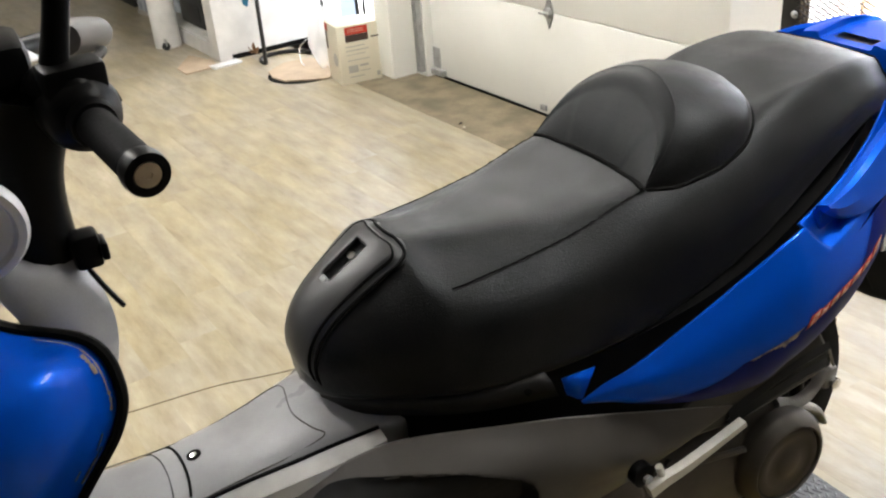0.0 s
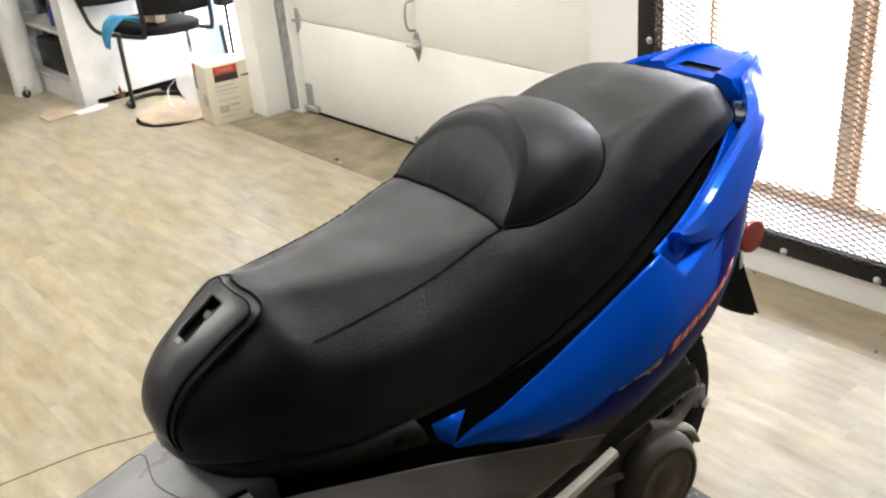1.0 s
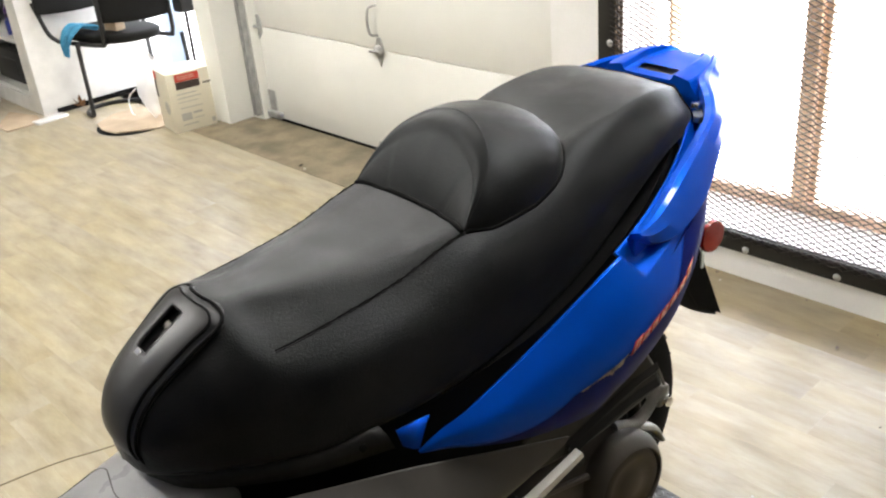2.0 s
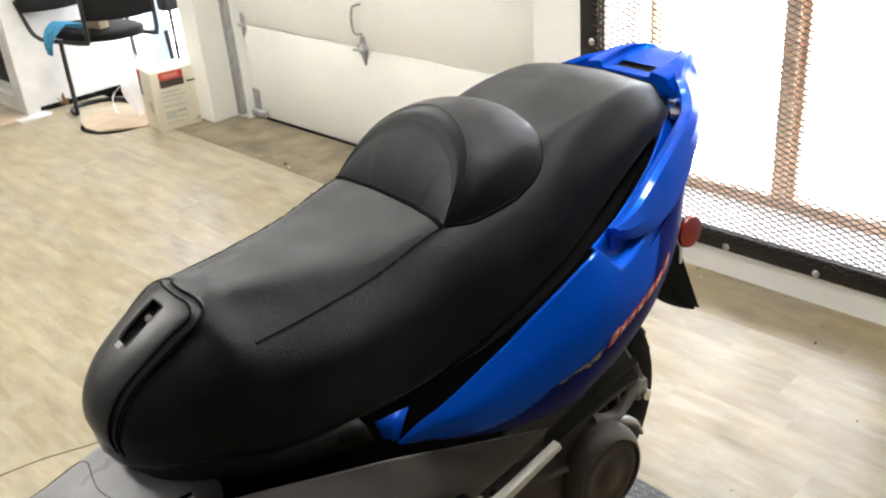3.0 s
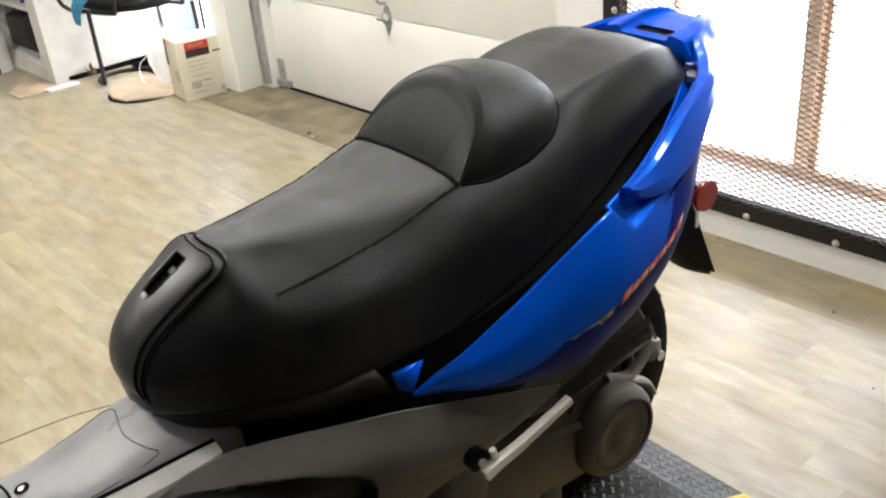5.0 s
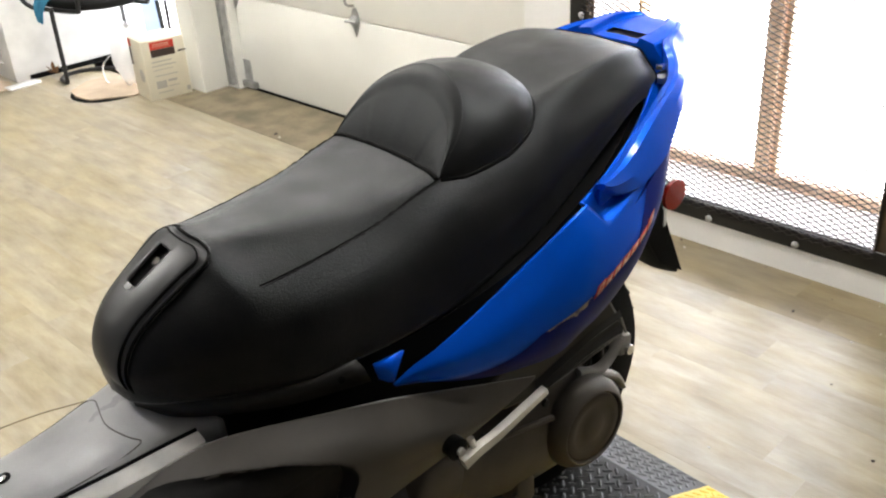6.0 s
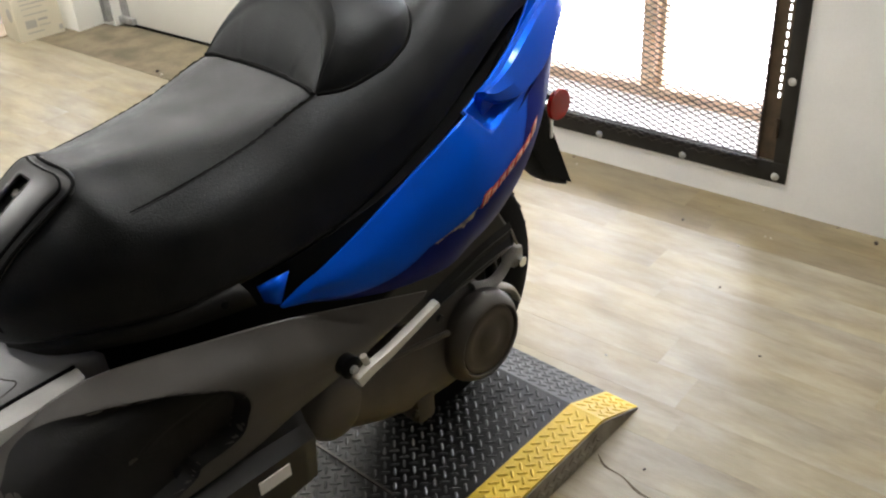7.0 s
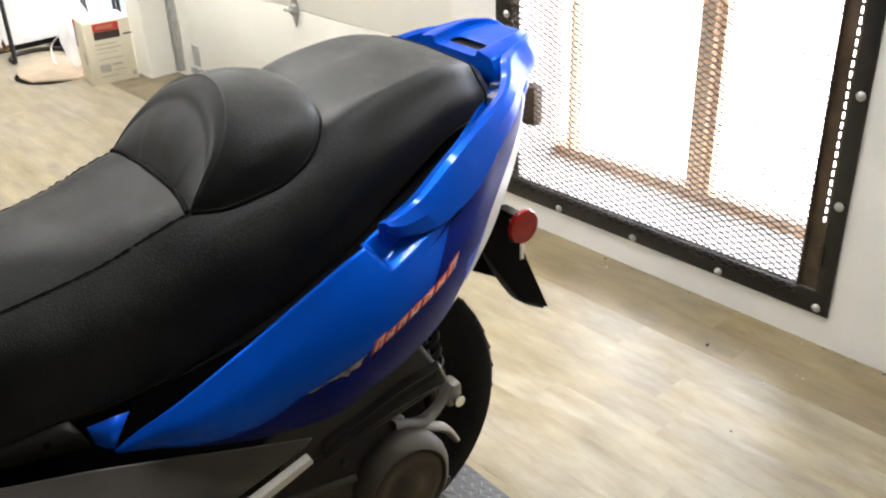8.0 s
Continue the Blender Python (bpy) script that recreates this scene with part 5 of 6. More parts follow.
for k in range(5):
    box(bm, -0.02, 0.02, -0.018, 0.018, 0.03, 0.155, Matrix.Translation((0, AX_V, AX_Z)) @ pose(0, 0, 0, 72 * k, 0, 0))
part("rim", bm, ENGINE_DARK, wheel)

# passenger peg, folded, with its pivot
bm = bmesh.new()
PEG = [(0.338, -0.226, 0.579), (0.339, -0.198, 0.589), (0.340, -0.160, 0.598), (0.340, -0.107, 0.614), (0.340, -0.053, 0.631)]
c = crom(PEG, 24)
rings = []
for i, p in enumerate(c):
    d = Vector(c[min(i + 1, 23)] - c[max(i - 1, 0)]).normalized()
    up = Vector((1, 0, 0)).cross(d).normalized()
    w = 0.0115 - 0.0055 * i / 23
    rings.append([Vector(p) + Vector((0.007 * a, 0, 0)) + up * (w * b) for a, b in ((1, 0.8), (1, -0.8), (0.4, -1), (-1, -0.9), (-1, 0.9), (0.4, 1))])
vs = sheet(bm, rings, closed=True)
bm.faces.new(vs[0][::-1])
bm.faces.new(vs[-1])
tube(bm, [(0.336, -0.200, 0.592), (0.334, -0.206, 0.614)], 0.006, 8)
peg = part("passenger_peg", bm, ALLOY, bike, "bare alloy folding passenger peg", smooth=40)
bm = bmesh.new()
lathe(bm, [(0.001, 0), (0.019, 0), (0.019, 0.016), (0.012, 0.02), (0.001, 0.02)], Matrix.Translation((0.312, -0.226, 0.600)) @ ALONG_X, 16)
part("pivot", bm, BLACK, peg)
bm = bmesh.new()
lathe(bm, [(0.001, 0), (0.007, 0), (0.007, 0.006), (0.001, 0.007)], Matrix.Translation((0.332, -0.226, 0.600)) @ ALONG_X, 6)
part("pivot_bolt", bm, GALV, peg)

# mudguard flap with red side reflectors
flap = None
bm = bmesh.new()
FLAP = [(0.74, 0.050, 0.485), (0.68, 0.062, 0.52), (0.62, 0.070, 0.555), (0.56, 0.072, 0.590), (0.50, 0.072, 0.622), (0.465, 0.062, 0.642)]
sheet(bm, [[(k * w, v - 0.02 * (1 - k * k), z) for k in np.linspace(-1, 1, 11)] for z, w, v in crom(FLAP, 18)])
flap = thick(part("mud_flap", bm, BLACK_MATTE, bike, "black plastic rear mud flap", smooth=50), 0.006)
bm = bmesh.new()
for side in (1, -1):
    vs = [bm.verts.new((side * 0.072, v, z)) for v, z in ((0.45, 0.78), (0.52, 0.74), (0.60, 0.56), (0.64, 0.47), (0.56, 0.52), (0.47, 0.66))]
    bm.faces.new(vs)
thick(part("flap_wing", bm, BLACK_MATTE, flap, smooth=0), 0.004)
for side in (1, -1):
    bm = bmesh.new()
    lathe(bm, [(0.001, 0), (0.032, 0), (0.034, 0.004), (0.032, 0.010), (0.001, 0.012)], Matrix.Translation((side * 0.125, 0.522, 0.716)) @ (ALONG_X if side > 0 else pose(0, 0, 0, 0, -90, 0)), 28)
    r = part("reflector", bm, REFLECTOR, flap, "round red side reflector")
    boxed("reflector_stay", min(side * 0.07, side * 0.125), max(side * 0.07, side * 0.125), 0.512, 0.532, 0.724, 0.736, BLACK, r)
boxed("pale_tag", 0.075, 0.079, 0.562, 0.570, 0.61, 0.66, WHITE_PAINT, flap)

# front: legshield, handlebar and grips
bm = bmesh.new()
OUTER = [(0.10, -1.02, 1.06), (0.20, -0.955, 1.055), (0.262, -0.885, 1.045), (0.285, -0.870, 1.00), (0.288, -0.885, 0.95), (0.280, -0.935, 0.88), (0.27, -1.0, 0.78), (0.26, -1.05, 0.62)]
c = crom(OUTER, 50)
sheet(bm, [[p, p + np.array((0.03, -0.12, -0.01)), p + np.array((0.02, -0.3, -0.04)), p + np.array((-0.06, -0.45, -0.10))] for p in c])
for_shield = thick(part("front_fairing", bm, BLUE, bike, "blue front fairing with a chipped edge", smooth=60), 0.005)
bm = bmesh.new()
tube(bm, c, 0.0065, 8)
part("edge_trim", bm, BLACK_MATTE, for_shield, "black edge trim")
chip_rnd = random.Random(3)
for a, b, r, back in ((10, 21, 0.0016, 0.012), (15, 18, 0.0038, 0.016), (21, 24, 0.0022, 0.012), (27, 29, 0.0030, 0.018), (29, 33, 0.0036, 0.013), (31, 32, 0.0030, 0.026)):
    bm = bmesh.new()
    line = crom(c[a:b + 1], 17)
    tube(bm, [p + np.array((0.25 * back, -back, -0.1 * back)) for p in line], [r * chip_rnd.uniform(0.35, 1.0) for k in line], 6, flat=0.35)
    part("chip", bm, SCUFF, for_shield, "chipped paint on the edge")
bm = bmesh.new()
INNER = [(0.02, -0.90, 1.135), (0.10, -0.885, 1.125), (0.15, -0.872, 1.10), (0.168, -0.855, 1.06), (0.172, -0.850, 1.0), (0.170, -0.87, 0.93), (0.162, -0.92, 0.84), (0.15, -0.98, 0.72)]
c2 = crom(INNER, 40)
sheet(bm, [[p + np.array(d) for d in ((0.05, -0.08, -0.01), (0.015, -0.02, 0.0), (0, 0, 0), (-0.03, -0.004, 0), (-0.10, -0.03, 0), (-0.22, -0.05, 0), (-0.36, -0.02, 0))] for p in c2])
legshield = thick(part("inner_legshield", bm, GREY, bike, "grey plastic inner legshield", smooth=60), 0.005)
bm = bmesh.new()
box(bm, 0.150, 0.184, -0.874, -0.844, 1.083, 1.122, pose(0, 0, 0), 0.006)
box(bm, 0.158, 0.190, -0.846, -0.838, 1.092, 1.112, pose(0, 0, 0), 0.003)
part("switch_box", bm, BLACK, legshield)
bm = bmesh.new()
tube(bm, [(0.176, -0.864, 1.088), (0.180, -0.853, 1.062), (0.180, -0.838, 1.030)], 0.003, 6, smooth_to=14)
part("cable_tie", bm, BLACK, legshield)

bar = new("handlebar")
bar.parent = bike
bm = bmesh.new()
GR0, GR1 = Vector((0.240, -0.826, 1.256)), Vector((0.355, -0.808, 1.243))
gd_ = (GR1 - GR0).normalized()
tube(bm, [(-0.22, -0.765, 1.240), (-0.12, -0.81, 1.262), (0.0, -0.89, 1.275), (0.12, -0.865, 1.27), tuple(GR0)], 0.0125, 12, smooth_to=30)
part("bar", bm, BLACK, bar)
bm = bmesh.new()
n = 30
tube(bm, [tuple(GR0 + (GR1 - GR0) * i / n) for i in range(n + 1)], [0.0175 + 0.0012 * (i % 2) for i in range(n + 1)], 18)
part("grip", bm, RUBBER, bar, "ribbed black rubber grip")
bm = bmesh.new()
m = Matrix.Translation(GR1) @ gd_.to_track_quat("Z", "Y").to_matrix().to_4x4()
lathe(bm, [(0.001, -0.004), (0.0205, -0.004), (0.0215, 0.004), (0.0205, 0.014), (0.0135, 0.015), (0.0125, 0.012), (0.001, 0.012)], m, 24)
part("bar_end", bm, BLACK, bar)
bm = bmesh.new()
lathe(bm, [(0.001, 0.011), (0.0125, 0.011), (0.0120, 0.0142), (0.004, 0.0145), (0.0035, 0.013), (0.001, 0.013)], m, 20)
part("end_plug", bm, BAR_END, bar, "worn brass-coloured bar end plug")
bm = bmesh.new()
mm = Matrix.Translation(GR0) @ gd_.to_track_quat("Z", "Y").to_matrix().to_4x4()
lathe(bm, [(0.001, -0.095), (0.030, -0.095), (0.038, -0.082), (0.039, -0.03), (0.034, -0.014), (0.024, -0.006), (0.022, 0.006), (0.001, 0.007)], mm, 22)
box(bm, -0.03, 0.03, -0.02, 0.02, -0.055, -0.02, mm @ pose(0, 0.03, 0), 0.006)
part("switch_gear", bm, BLACK, bar)
bm = bmesh.new()
lathe(bm, [(0.001, 0), (0.008, 0), (0.0085, 0.016), (0.006, 0.02), (0.001, 0.02)], Matrix.Translation((0.205, -0.812, 1.262)) @ pose(0, 0, 0, -75, 0, 0), 14)
part("clamp_knob", bm, BLACK, bar)
bm = bmesh.new()
tube(bm, [(0.150, -0.862, 1.268), (0.178, -0.850, 1.280), (0.206, -0.835, 1.283), (0.224, -0.822, 1.272)], [0.018, 0.026, 0.024, 0.014], 14, smooth_to=16)
part("lever_mount", bm, BLACK, bar)
# other grip, turned away, its grey standing for light on it, and a silver dash edge
bm = bmesh.new()
tube(bm, [(-0.10, -0.803, 1.262), (-0.14, -0.790, 1.255), (-0.20, -0.760, 1.242), (-0.235, -0.745, 1.234), (-0.240, -0.743, 1.233)], [0.020, 0.024, 0.023, 0.020, 0.012], 16, smooth_to=22)
part("grip", bm, CHARCOAL, bar, "grip turned away, coloured grey for the light on it")
bm = bmesh.new()
tube(bm, [(-0.09, -0.785, 1.235), (-0.14, -0.765, 1.225), (-0.18, -0.752, 1.222)], 0.007, 8, smooth_to=10)
part("brake_lever", bm, BLACK, bar)
bm = bmesh.new()
sheet(bm, [[(0.11 - 0.10 * k, -0.90 + 0.045 * k, 1.305 - 0.02 * k), (0.11 - 0.10 * k, -0.885 + 0.045 * k, 1.292 - 0.02 * k)] for k in np.linspace(0, 1, 8)])
thick(part("dash_edge", bm, WHITE_PAINT, bar, "silver dash edge", smooth=30), 0.004)
bm = bmesh.new()
box(bm, 0.06, 0.17, -0.93, -0.86, 1.27, 1.325, pose(0, 0, 0), 0.012)
part("brake_reservoir", bm, BLACK, bar)
bm = bmesh.new()
tube(bm, [(0.198, -0.845, 1.285), (0.200, -0.842, 1.31), (0.203, -0.826, 1.37), (0.21, -0.80, 1.50)], [0.020, 0.014, 0.0125, 0.012], 12, smooth_to=20)
part("mirror_stem", bm, BLACK, bar)
bm = bmesh.new()
sheet(bm, [[(k * 0.12, -0.99 - 0.05 * s, 1.23 + 0.09 * s - 0.02 * k * k) for k in np.linspace(-1, 1, 13)] for s in np.linspace(0, 1, 8)])
thick(part("bar_cover", bm, BLACK, bar, smooth=50), 0.006)
bm = bmesh.new()
tube(bm, [(0.135, -0.880, 1.265), (0.140, -0.893, 1.225), (0.142, -0.898, 1.17), (0.135, -0.898, 1.09)], [0.062, 0.050, 0.038, 0.036], 16, smooth_to=14)
part("steering_stem", bm, BLACK, bar)
bm = bmesh.new()
lathe(bm, [(0.001, 0.004), (0.048, 0.004), (0.052, 0.010), (0.060, 0.010), (0.064, 0.004), (0.064, -0.004), (0.05, -0.02), (0.001, -0.02)], Matrix.Translation((0.20, -0.968, 1.165)) @ ALONG_X @ pose(0, 0, 0, 0, 12, 0), 40)
part("round_cover", bm, WHITE_PAINT, legshield, "round white cover")
# front wheel, mostly hidden
fw = new("front_wheel")
fw.parent = bike
bm = bmesh.new()
lathe(bm, [(0.16, -0.05), (0.20, -0.058), (0.262, -0.05), (0.28, 0.0), (0.262, 0.05), (0.20, 0.058), (0.16, 0.05)], Matrix.Translation((0, -1.30, 0.352)) @ ALONG_X, 48)
part("tyre", bm, RUBBER, fw)
bm = bmesh.new()
lathe(bm, [(0.001, -0.03), (0.16, -0.04), (0.165, 0.0), (0.16, 0.04), (0.001, 0.03)], Matrix.Translation((0, -1.30, 0.352)) @ ALONG_X, 40)
part("rim", bm, ENGINE_DARK, fw)
bm = bmesh.new()
box(bm, -0.10, 0.10, -0.30, -0.26, 0.071, 0.40, None, 0.01)
part("centre_stand", bm, BLACK, bike)


# ---------- things by the shop door ----------
# cantilever chair with two arm frames
def cantilever_chair(m):
    ch = thing("visitor_chair", m, "black tubular armchair with vinyl seat and floor loop base", "chair")
    T = 0.0125
    bm = bmesh.new()
    tube(bm, [(-0.036, -0.215, 0.41), (-0.036, -0.222, 0.39), (-0.036, -0.227, 0.06), (-0.045, -0.228, T), (-0.12, -0.21, T), (-0.175, -0.14, T), (-0.165, -0.04, T), (-0.10, 0.04, T), (0.02, 0.10, T), (0.22, 0.19, T), (0.30, 0.23, T), (0.31, 0.24, 0.06), (0.31, 0.225, 0.41)], T, 10, smooth_to=110)
    part("loop_base", bm, BLACK_STEEL, ch)
    bm = bmesh.new()
    tube(bm, [(-0.302, -0.275, 0.64), (-0.294, -0.257, 0.56), (-0.287, -0.232, 0.465), (-0.265, -0.212, 0.425), (-0.20, -0.20, 0.412), (0.10, -0.166, 0.412), (0.138, -0.166, 0.43), (0.148, -0.165, 0.50), (0.150, -0.165, 0.72)], T, 10, smooth_to=60)
    part("arm_frame", bm, BLACK_STEEL, ch)
    bm = bmesh.new()
    tube(bm, [(-0.20, 0.16, 0.62), (-0.18, 0.16, 0.50), (-0.15, 0.16, 0.43), (-0.10, 0.16, 0.412), (0.27, 0.16, 0.412), (0.318, 0.16, 0.43), (0.330, 0.16, 0.50), (0.333, 0.16, 0.72)], T, 10, smooth_to=60)
    part("arm_frame", bm, BLACK_STEEL, ch)
    for (xa, ya), (xb, yb), z0 in (((0.150, -0.165), (0.333, 0.16), 0.535), ((-0.302, -0.270), (-0.20, 0.16), 0.575)):
        bm = bmesh.new()
        sheet(bm, [[(xa + (xb - xa) * k + 0.02 * math.sin(math.pi * k), ya + (yb - ya) * k, z - 0.012 * math.sin(math.pi * k)) for k in np.linspace(0, 1, 11)] for z in np.linspace(z0, z0 + 0.22, 6)])
        rounded(thick(part("arm_panel", bm, CHAIR_BLACK, ch, "black vinyl panel", smooth=60), 0.03), 0.008)
    bm = bmesh.new()
    rows = []
    for r in np.linspace(0.02, 1, 10):
        ring = []
        for a in np.linspace(0, 2 * math.pi, 41)[:-1]:
            ca, sa = math.cos(a), math.sin(a)
            x = 0.285 * math.copysign(abs(ca) ** 0.75, ca) * r
            y = 0.185 * math.copysign(abs(sa) ** 0.75, sa) * r
            ring.append((x - 0.02 + 0.25 * (y + 0.02), y, 0.478 - 0.016 * r ** 4))
        rows.append(ring)
    vs = sheet(bm, rows, closed=True)
    bm.faces.new(vs[0])
    rounded(thick(part("seat_pad", bm, CHAIR_BLACK, ch, "black vinyl seat pad", smooth=60), 0.05), 0.014)
    for a in (-0.10, 0.06):
        bm = bmesh.new()
        tube(bm, [(a, -0.166, 0.412), (a + 0.16, 0.16, 0.412)], 0.009, 8)
        part("seat_rail", bm, BLACK_STEEL, ch)
    return ch
cantilever_chair(CHAIR)

# blue cloth over the seat's edge
cl = thing("blue_cloth", pose(-4.19, 1.10, 0.50), "crumpled teal cloth hanging over a chair seat", "cloth")
bm = bmesh.new()
rows = []
for p in crom([(0.08, 0.09, -0.012, 0.045), (0.05, 0.05, 0.002, 0.075), (0.025, -0.005, 0.012, 0.085), (0.01, -0.052, -0.03, 0.08), (-0.012, -0.068, -0.10, 0.055), (-0.035, -0.066, -0.155, 0.025)], 26):
    rows.append([(p[0] + (k - 0.5) * p[3], p[1] + 0.35 * (k - 0.5) * p[3] + 0.008 * math.sin(14 * k + 20 * p[2]), p[2] + 0.012 * math.cos(11 * k + 12 * p[1]) * (1 if p[2] > -0.03 else 0.4)) for k in np.linspace(0, 1, 14)])
sheet(bm, rows)
thick(part("cloth", bm, CLOTH_BLUE, cl, smooth=80), 0.004)

# piece of card standing on the chair's seat
tan = thing("card_box", pose(-3.98, 1.24, 0.482, 0, 0, 12), "small tan cardboard box standing on a chair", "box")
boxed("body", -0.05, 0.05, -0.03, 0.03, 0.0, 0.16, CARD, tan, bevel=0.002)
boxed("flap", -0.05, 0.05, -0.034, -0.031, 0.11, 0.158, CARD, tan)

# carton with red label
BW, BD, BH = 0.20, 0.232, 0.318
carton = thing("carton", pose(-3.410, 1.190, 0, 0, 0, -9), "cream cardboard carton with red and dark label", "box")
bm = bmesh.new()
box(bm, -BW, 0, 0, BD, 0, BH, None, 0.003)
part("body", bm, CARD_CREAM, carton, smooth=30)
def on_front(name, y0, y1, z0, z1, mat):
    boxed(name, 0.0008, 0.0014, y0, y1, z0, z1, mat, carton)
def on_left(name, x0, x1, z0, z1, mat):
    boxed(name, x0, x1, -0.0014, -0.0008, z0, z1, mat, carton)
on_front("red_label", 0.045, 0.175, 0.268, 0.308, PRINT_RED)
on_front("dark_label", 0.045, 0.175, 0.228, 0.267, PRINT_DARK)
for z0 in (0.281, 0.292):
    boxed("label_line", 0.0015, 0.0019, 0.06, 0.15, z0, z0 + 0.004, PALE_DECAL, carton)
for y0, y1, z0, z1 in ((0.04, 0.15, 0.20, 0.206), (0.04, 0.17, 0.178, 0.184), (0.04, 0.15, 0.157, 0.161), (0.045, 0.17, 0.125, 0.130), (0.045, 0.10, 0.06, 0.10), (0.11, 0.16, 0.088, 0.10), (0.11, 0.17, 0.062, 0.066), (0.045, 0.13, 0.035, 0.04), (0.205, 0.225, 0.02, 0.045)):
    on_front("print_bar", y0, y1, z0, z1, PRINT_GREY)
on_front("tape", 0.19, 0.235, 0.235, 0.243, PRINT_DARK)
on_left("red_label", -0.195, -0.15, 0.27, 0.31, PRINT_RED)
on_left("dark_label", -0.195, -0.165, 0.17, 0.268, PRINT_DARK)
bm = bmesh.new()
lathe(bm, [(0.001, 0), (0.035, 0), (0.035, 0.0008), (0.001, 0.0009)], pose(-0.06, -0.0008, 0.13, 90), 24)
part("round_label", bm, PRINT_GREY, carton)

# plastic bag behind the carton
bag = thing("plastic_bag", pose(-3.78, 1.30, 0.0), "thin white plastic bag, crumpled, beside the carton", "bag")
bm = bmesh.new()
rows = []
for s in np.linspace(0, 1, 16):
    r = 0.13 * math.sin(math.pi * (0.12 + 0.8 * s)) ** 0.7
    rows.append([(r * (1 + 0.12 * math.sin(5 * a + 7 * s)) * math.cos(a), r * (1 + 0.12 * math.cos(4 * a - 5 * s)) * math.sin(a) * 0.7, 0.02 + 0.32 * s + 0.012 * math.sin(6 * a)) for a in np.linspace(0, 2 * math.pi, 29)[:-1]])
sheet(bm, rows, closed=True)
part("film", bm, FILM, bag, smooth=80)
bm = bmesh.new()
tube(bm, [(-0.12, -0.06, 0.16), (-0.17, -0.09, 0.10), (-0.15, -0.10, 0.03), (-0.12, -0.10, 0.015)], 0.006, 6, smooth_to=14, flat=0.4)
part("handle", bm, WHITE_PAINT, bag)

# flattened cardboard
def card_piece(m, outline, label):
    cp = thing("cardboard_piece", m, label, "cardboard", "cardboard on the floor")
    bm = bmesh.new()
    a = [bm.verts.new((x, y, 0.001)) for x, y in outline]
    b = [bm.verts.new((x, y, 0.009)) for x, y in outline]
    bm.faces.new(a[::-1])
    bm.faces.new(b)
    for i in range(len(a)):
        j = (i + 1) % len(a)
        bm.faces.new((a[i], a[j], b[j], b[i]))
    part("sheet", bm, CARD, cp, smooth=0)
card_piece(pose(-4.45, 0.75, 0, 0, 0, 5), [(-0.24, 0.06), (-0.02, -0.12), (0.13, -0.13), (0.14, 0.07), (0.0, 0.11)], "flat torn piece of brown cardboard on the floor")
card_piece(pose(-3.82, 1.16, 0.0, 0, 0, 0), [(-0.14, -0.16), (-0.02, -0.19), (0.10, -0.17), (0.24, 0.02), (0.20, 0.20), (0.0, 0.26), (-0.22, 0.14), (-0.24, -0.02)], "rounded sheet of pale cardboard under the chair")
# added black disc: chair loop's dark ring and the shade under the card
under_disc = thing("under_card_disc", pose(-3.80, 1.145, 0.0), "flat black disc standing for the dark underside of a cardboard sheet", "mat")
bm = bmesh.new()
lathe(bm, [(0.001, 0.0), (0.200, 0.0), (0.205, 0.0004), (0.001, 0.0008)], pose(0, 0, 0), 40)
part("rubber", bm, BLACK_MATTE, under_disc)
ws = thing("white_strip", pose(-4.315, 0.89, 0, 0, 0, 8), "white plastic strip lying on the floor", "strip")
boxed("strip", -0.045, 0.03, -0.10, 0.09, 0.0, 0.014, WHITE_PAINT, ws, bevel=0.004)
lf = thing("dry_leaf", pose(-4.37, 1.09, 0.0, 0, 0, 80) @ Matrix.Scale(0.72, 4), "curled brown dry leaf on the floor", "leaf")
bm = bmesh.new()
for k, (a, l) in enumerate(((80, 0.09), (35, 0.07), (125, 0.075), (0, 0.05), (160, 0.05))):
    ca, sa = math.cos(radians(a)), math.sin(radians(a))
    vs = [bm.verts.new(p) for p in ((0, 0, 0.03), (l * 0.5 * ca - 0.016 * sa, l * 0.3 * 0.3, 0.03 + l * 0.5 * sa + 0.010), (l * ca, 0.02, 0.03 + l * sa), (l * 0.5 * ca + 0.016 * sa, -0.015, 0.03 + l * 0.5 * sa - 0.010))]
    bm.faces.new(vs)
thick(part("blade", bm, LEAF, lf, smooth=0), 0.002)
bm = bmesh.new()
tube(bm, [(0, 0, 0.03), (0.02, 0.01, 0.015), (0.06, 0.02, 0.004)], 0.003, 6)
part("stalk", bm, LEAF, lf)

# white counter with open shelves
CX0, CX1, CY0, CY1, CH = -5.55, -4.405, 0.885, 1.60, 0.95
counter = thing("counter", pose(0, 0, 0), "white laminate counter with open shelves, scuffed at the base", "counter")
boxed("end_panel", CX1 - 0.02, CX1, CY0, CY1, 0.0, CH, CABINET, counter, bevel=0.002)
boxed("end_panel", CX0, CX0 + 0.02, CY0, CY1, 0.0, CH, CABINET, counter, bevel=0.002)
boxed("back_panel", CX0 + 0.02, CX1 - 0.02, CY1 - 0.4, CY1 - 0.385, 0.09, CH, CABINET, counter)
boxed("plinth", CX0 + 0.02, CX1 - 0.02, CY0 + 0.005, CY0 + 0.02, 0.0, 0.09, CABINET, counter)
boxed("stile", CX1 - 0.14, CX1 - 0.02, CY0, CY0 + 0.02, 0.09, CH, CABINET, counter)
for z in (0.09, 0.40, 0.70):
    boxed("shelf", CX0 + 0.02, CX1 - 0.02, CY0 + 0.02, CY1 - 0.4, z, z + 0.022, CABINET, counter)
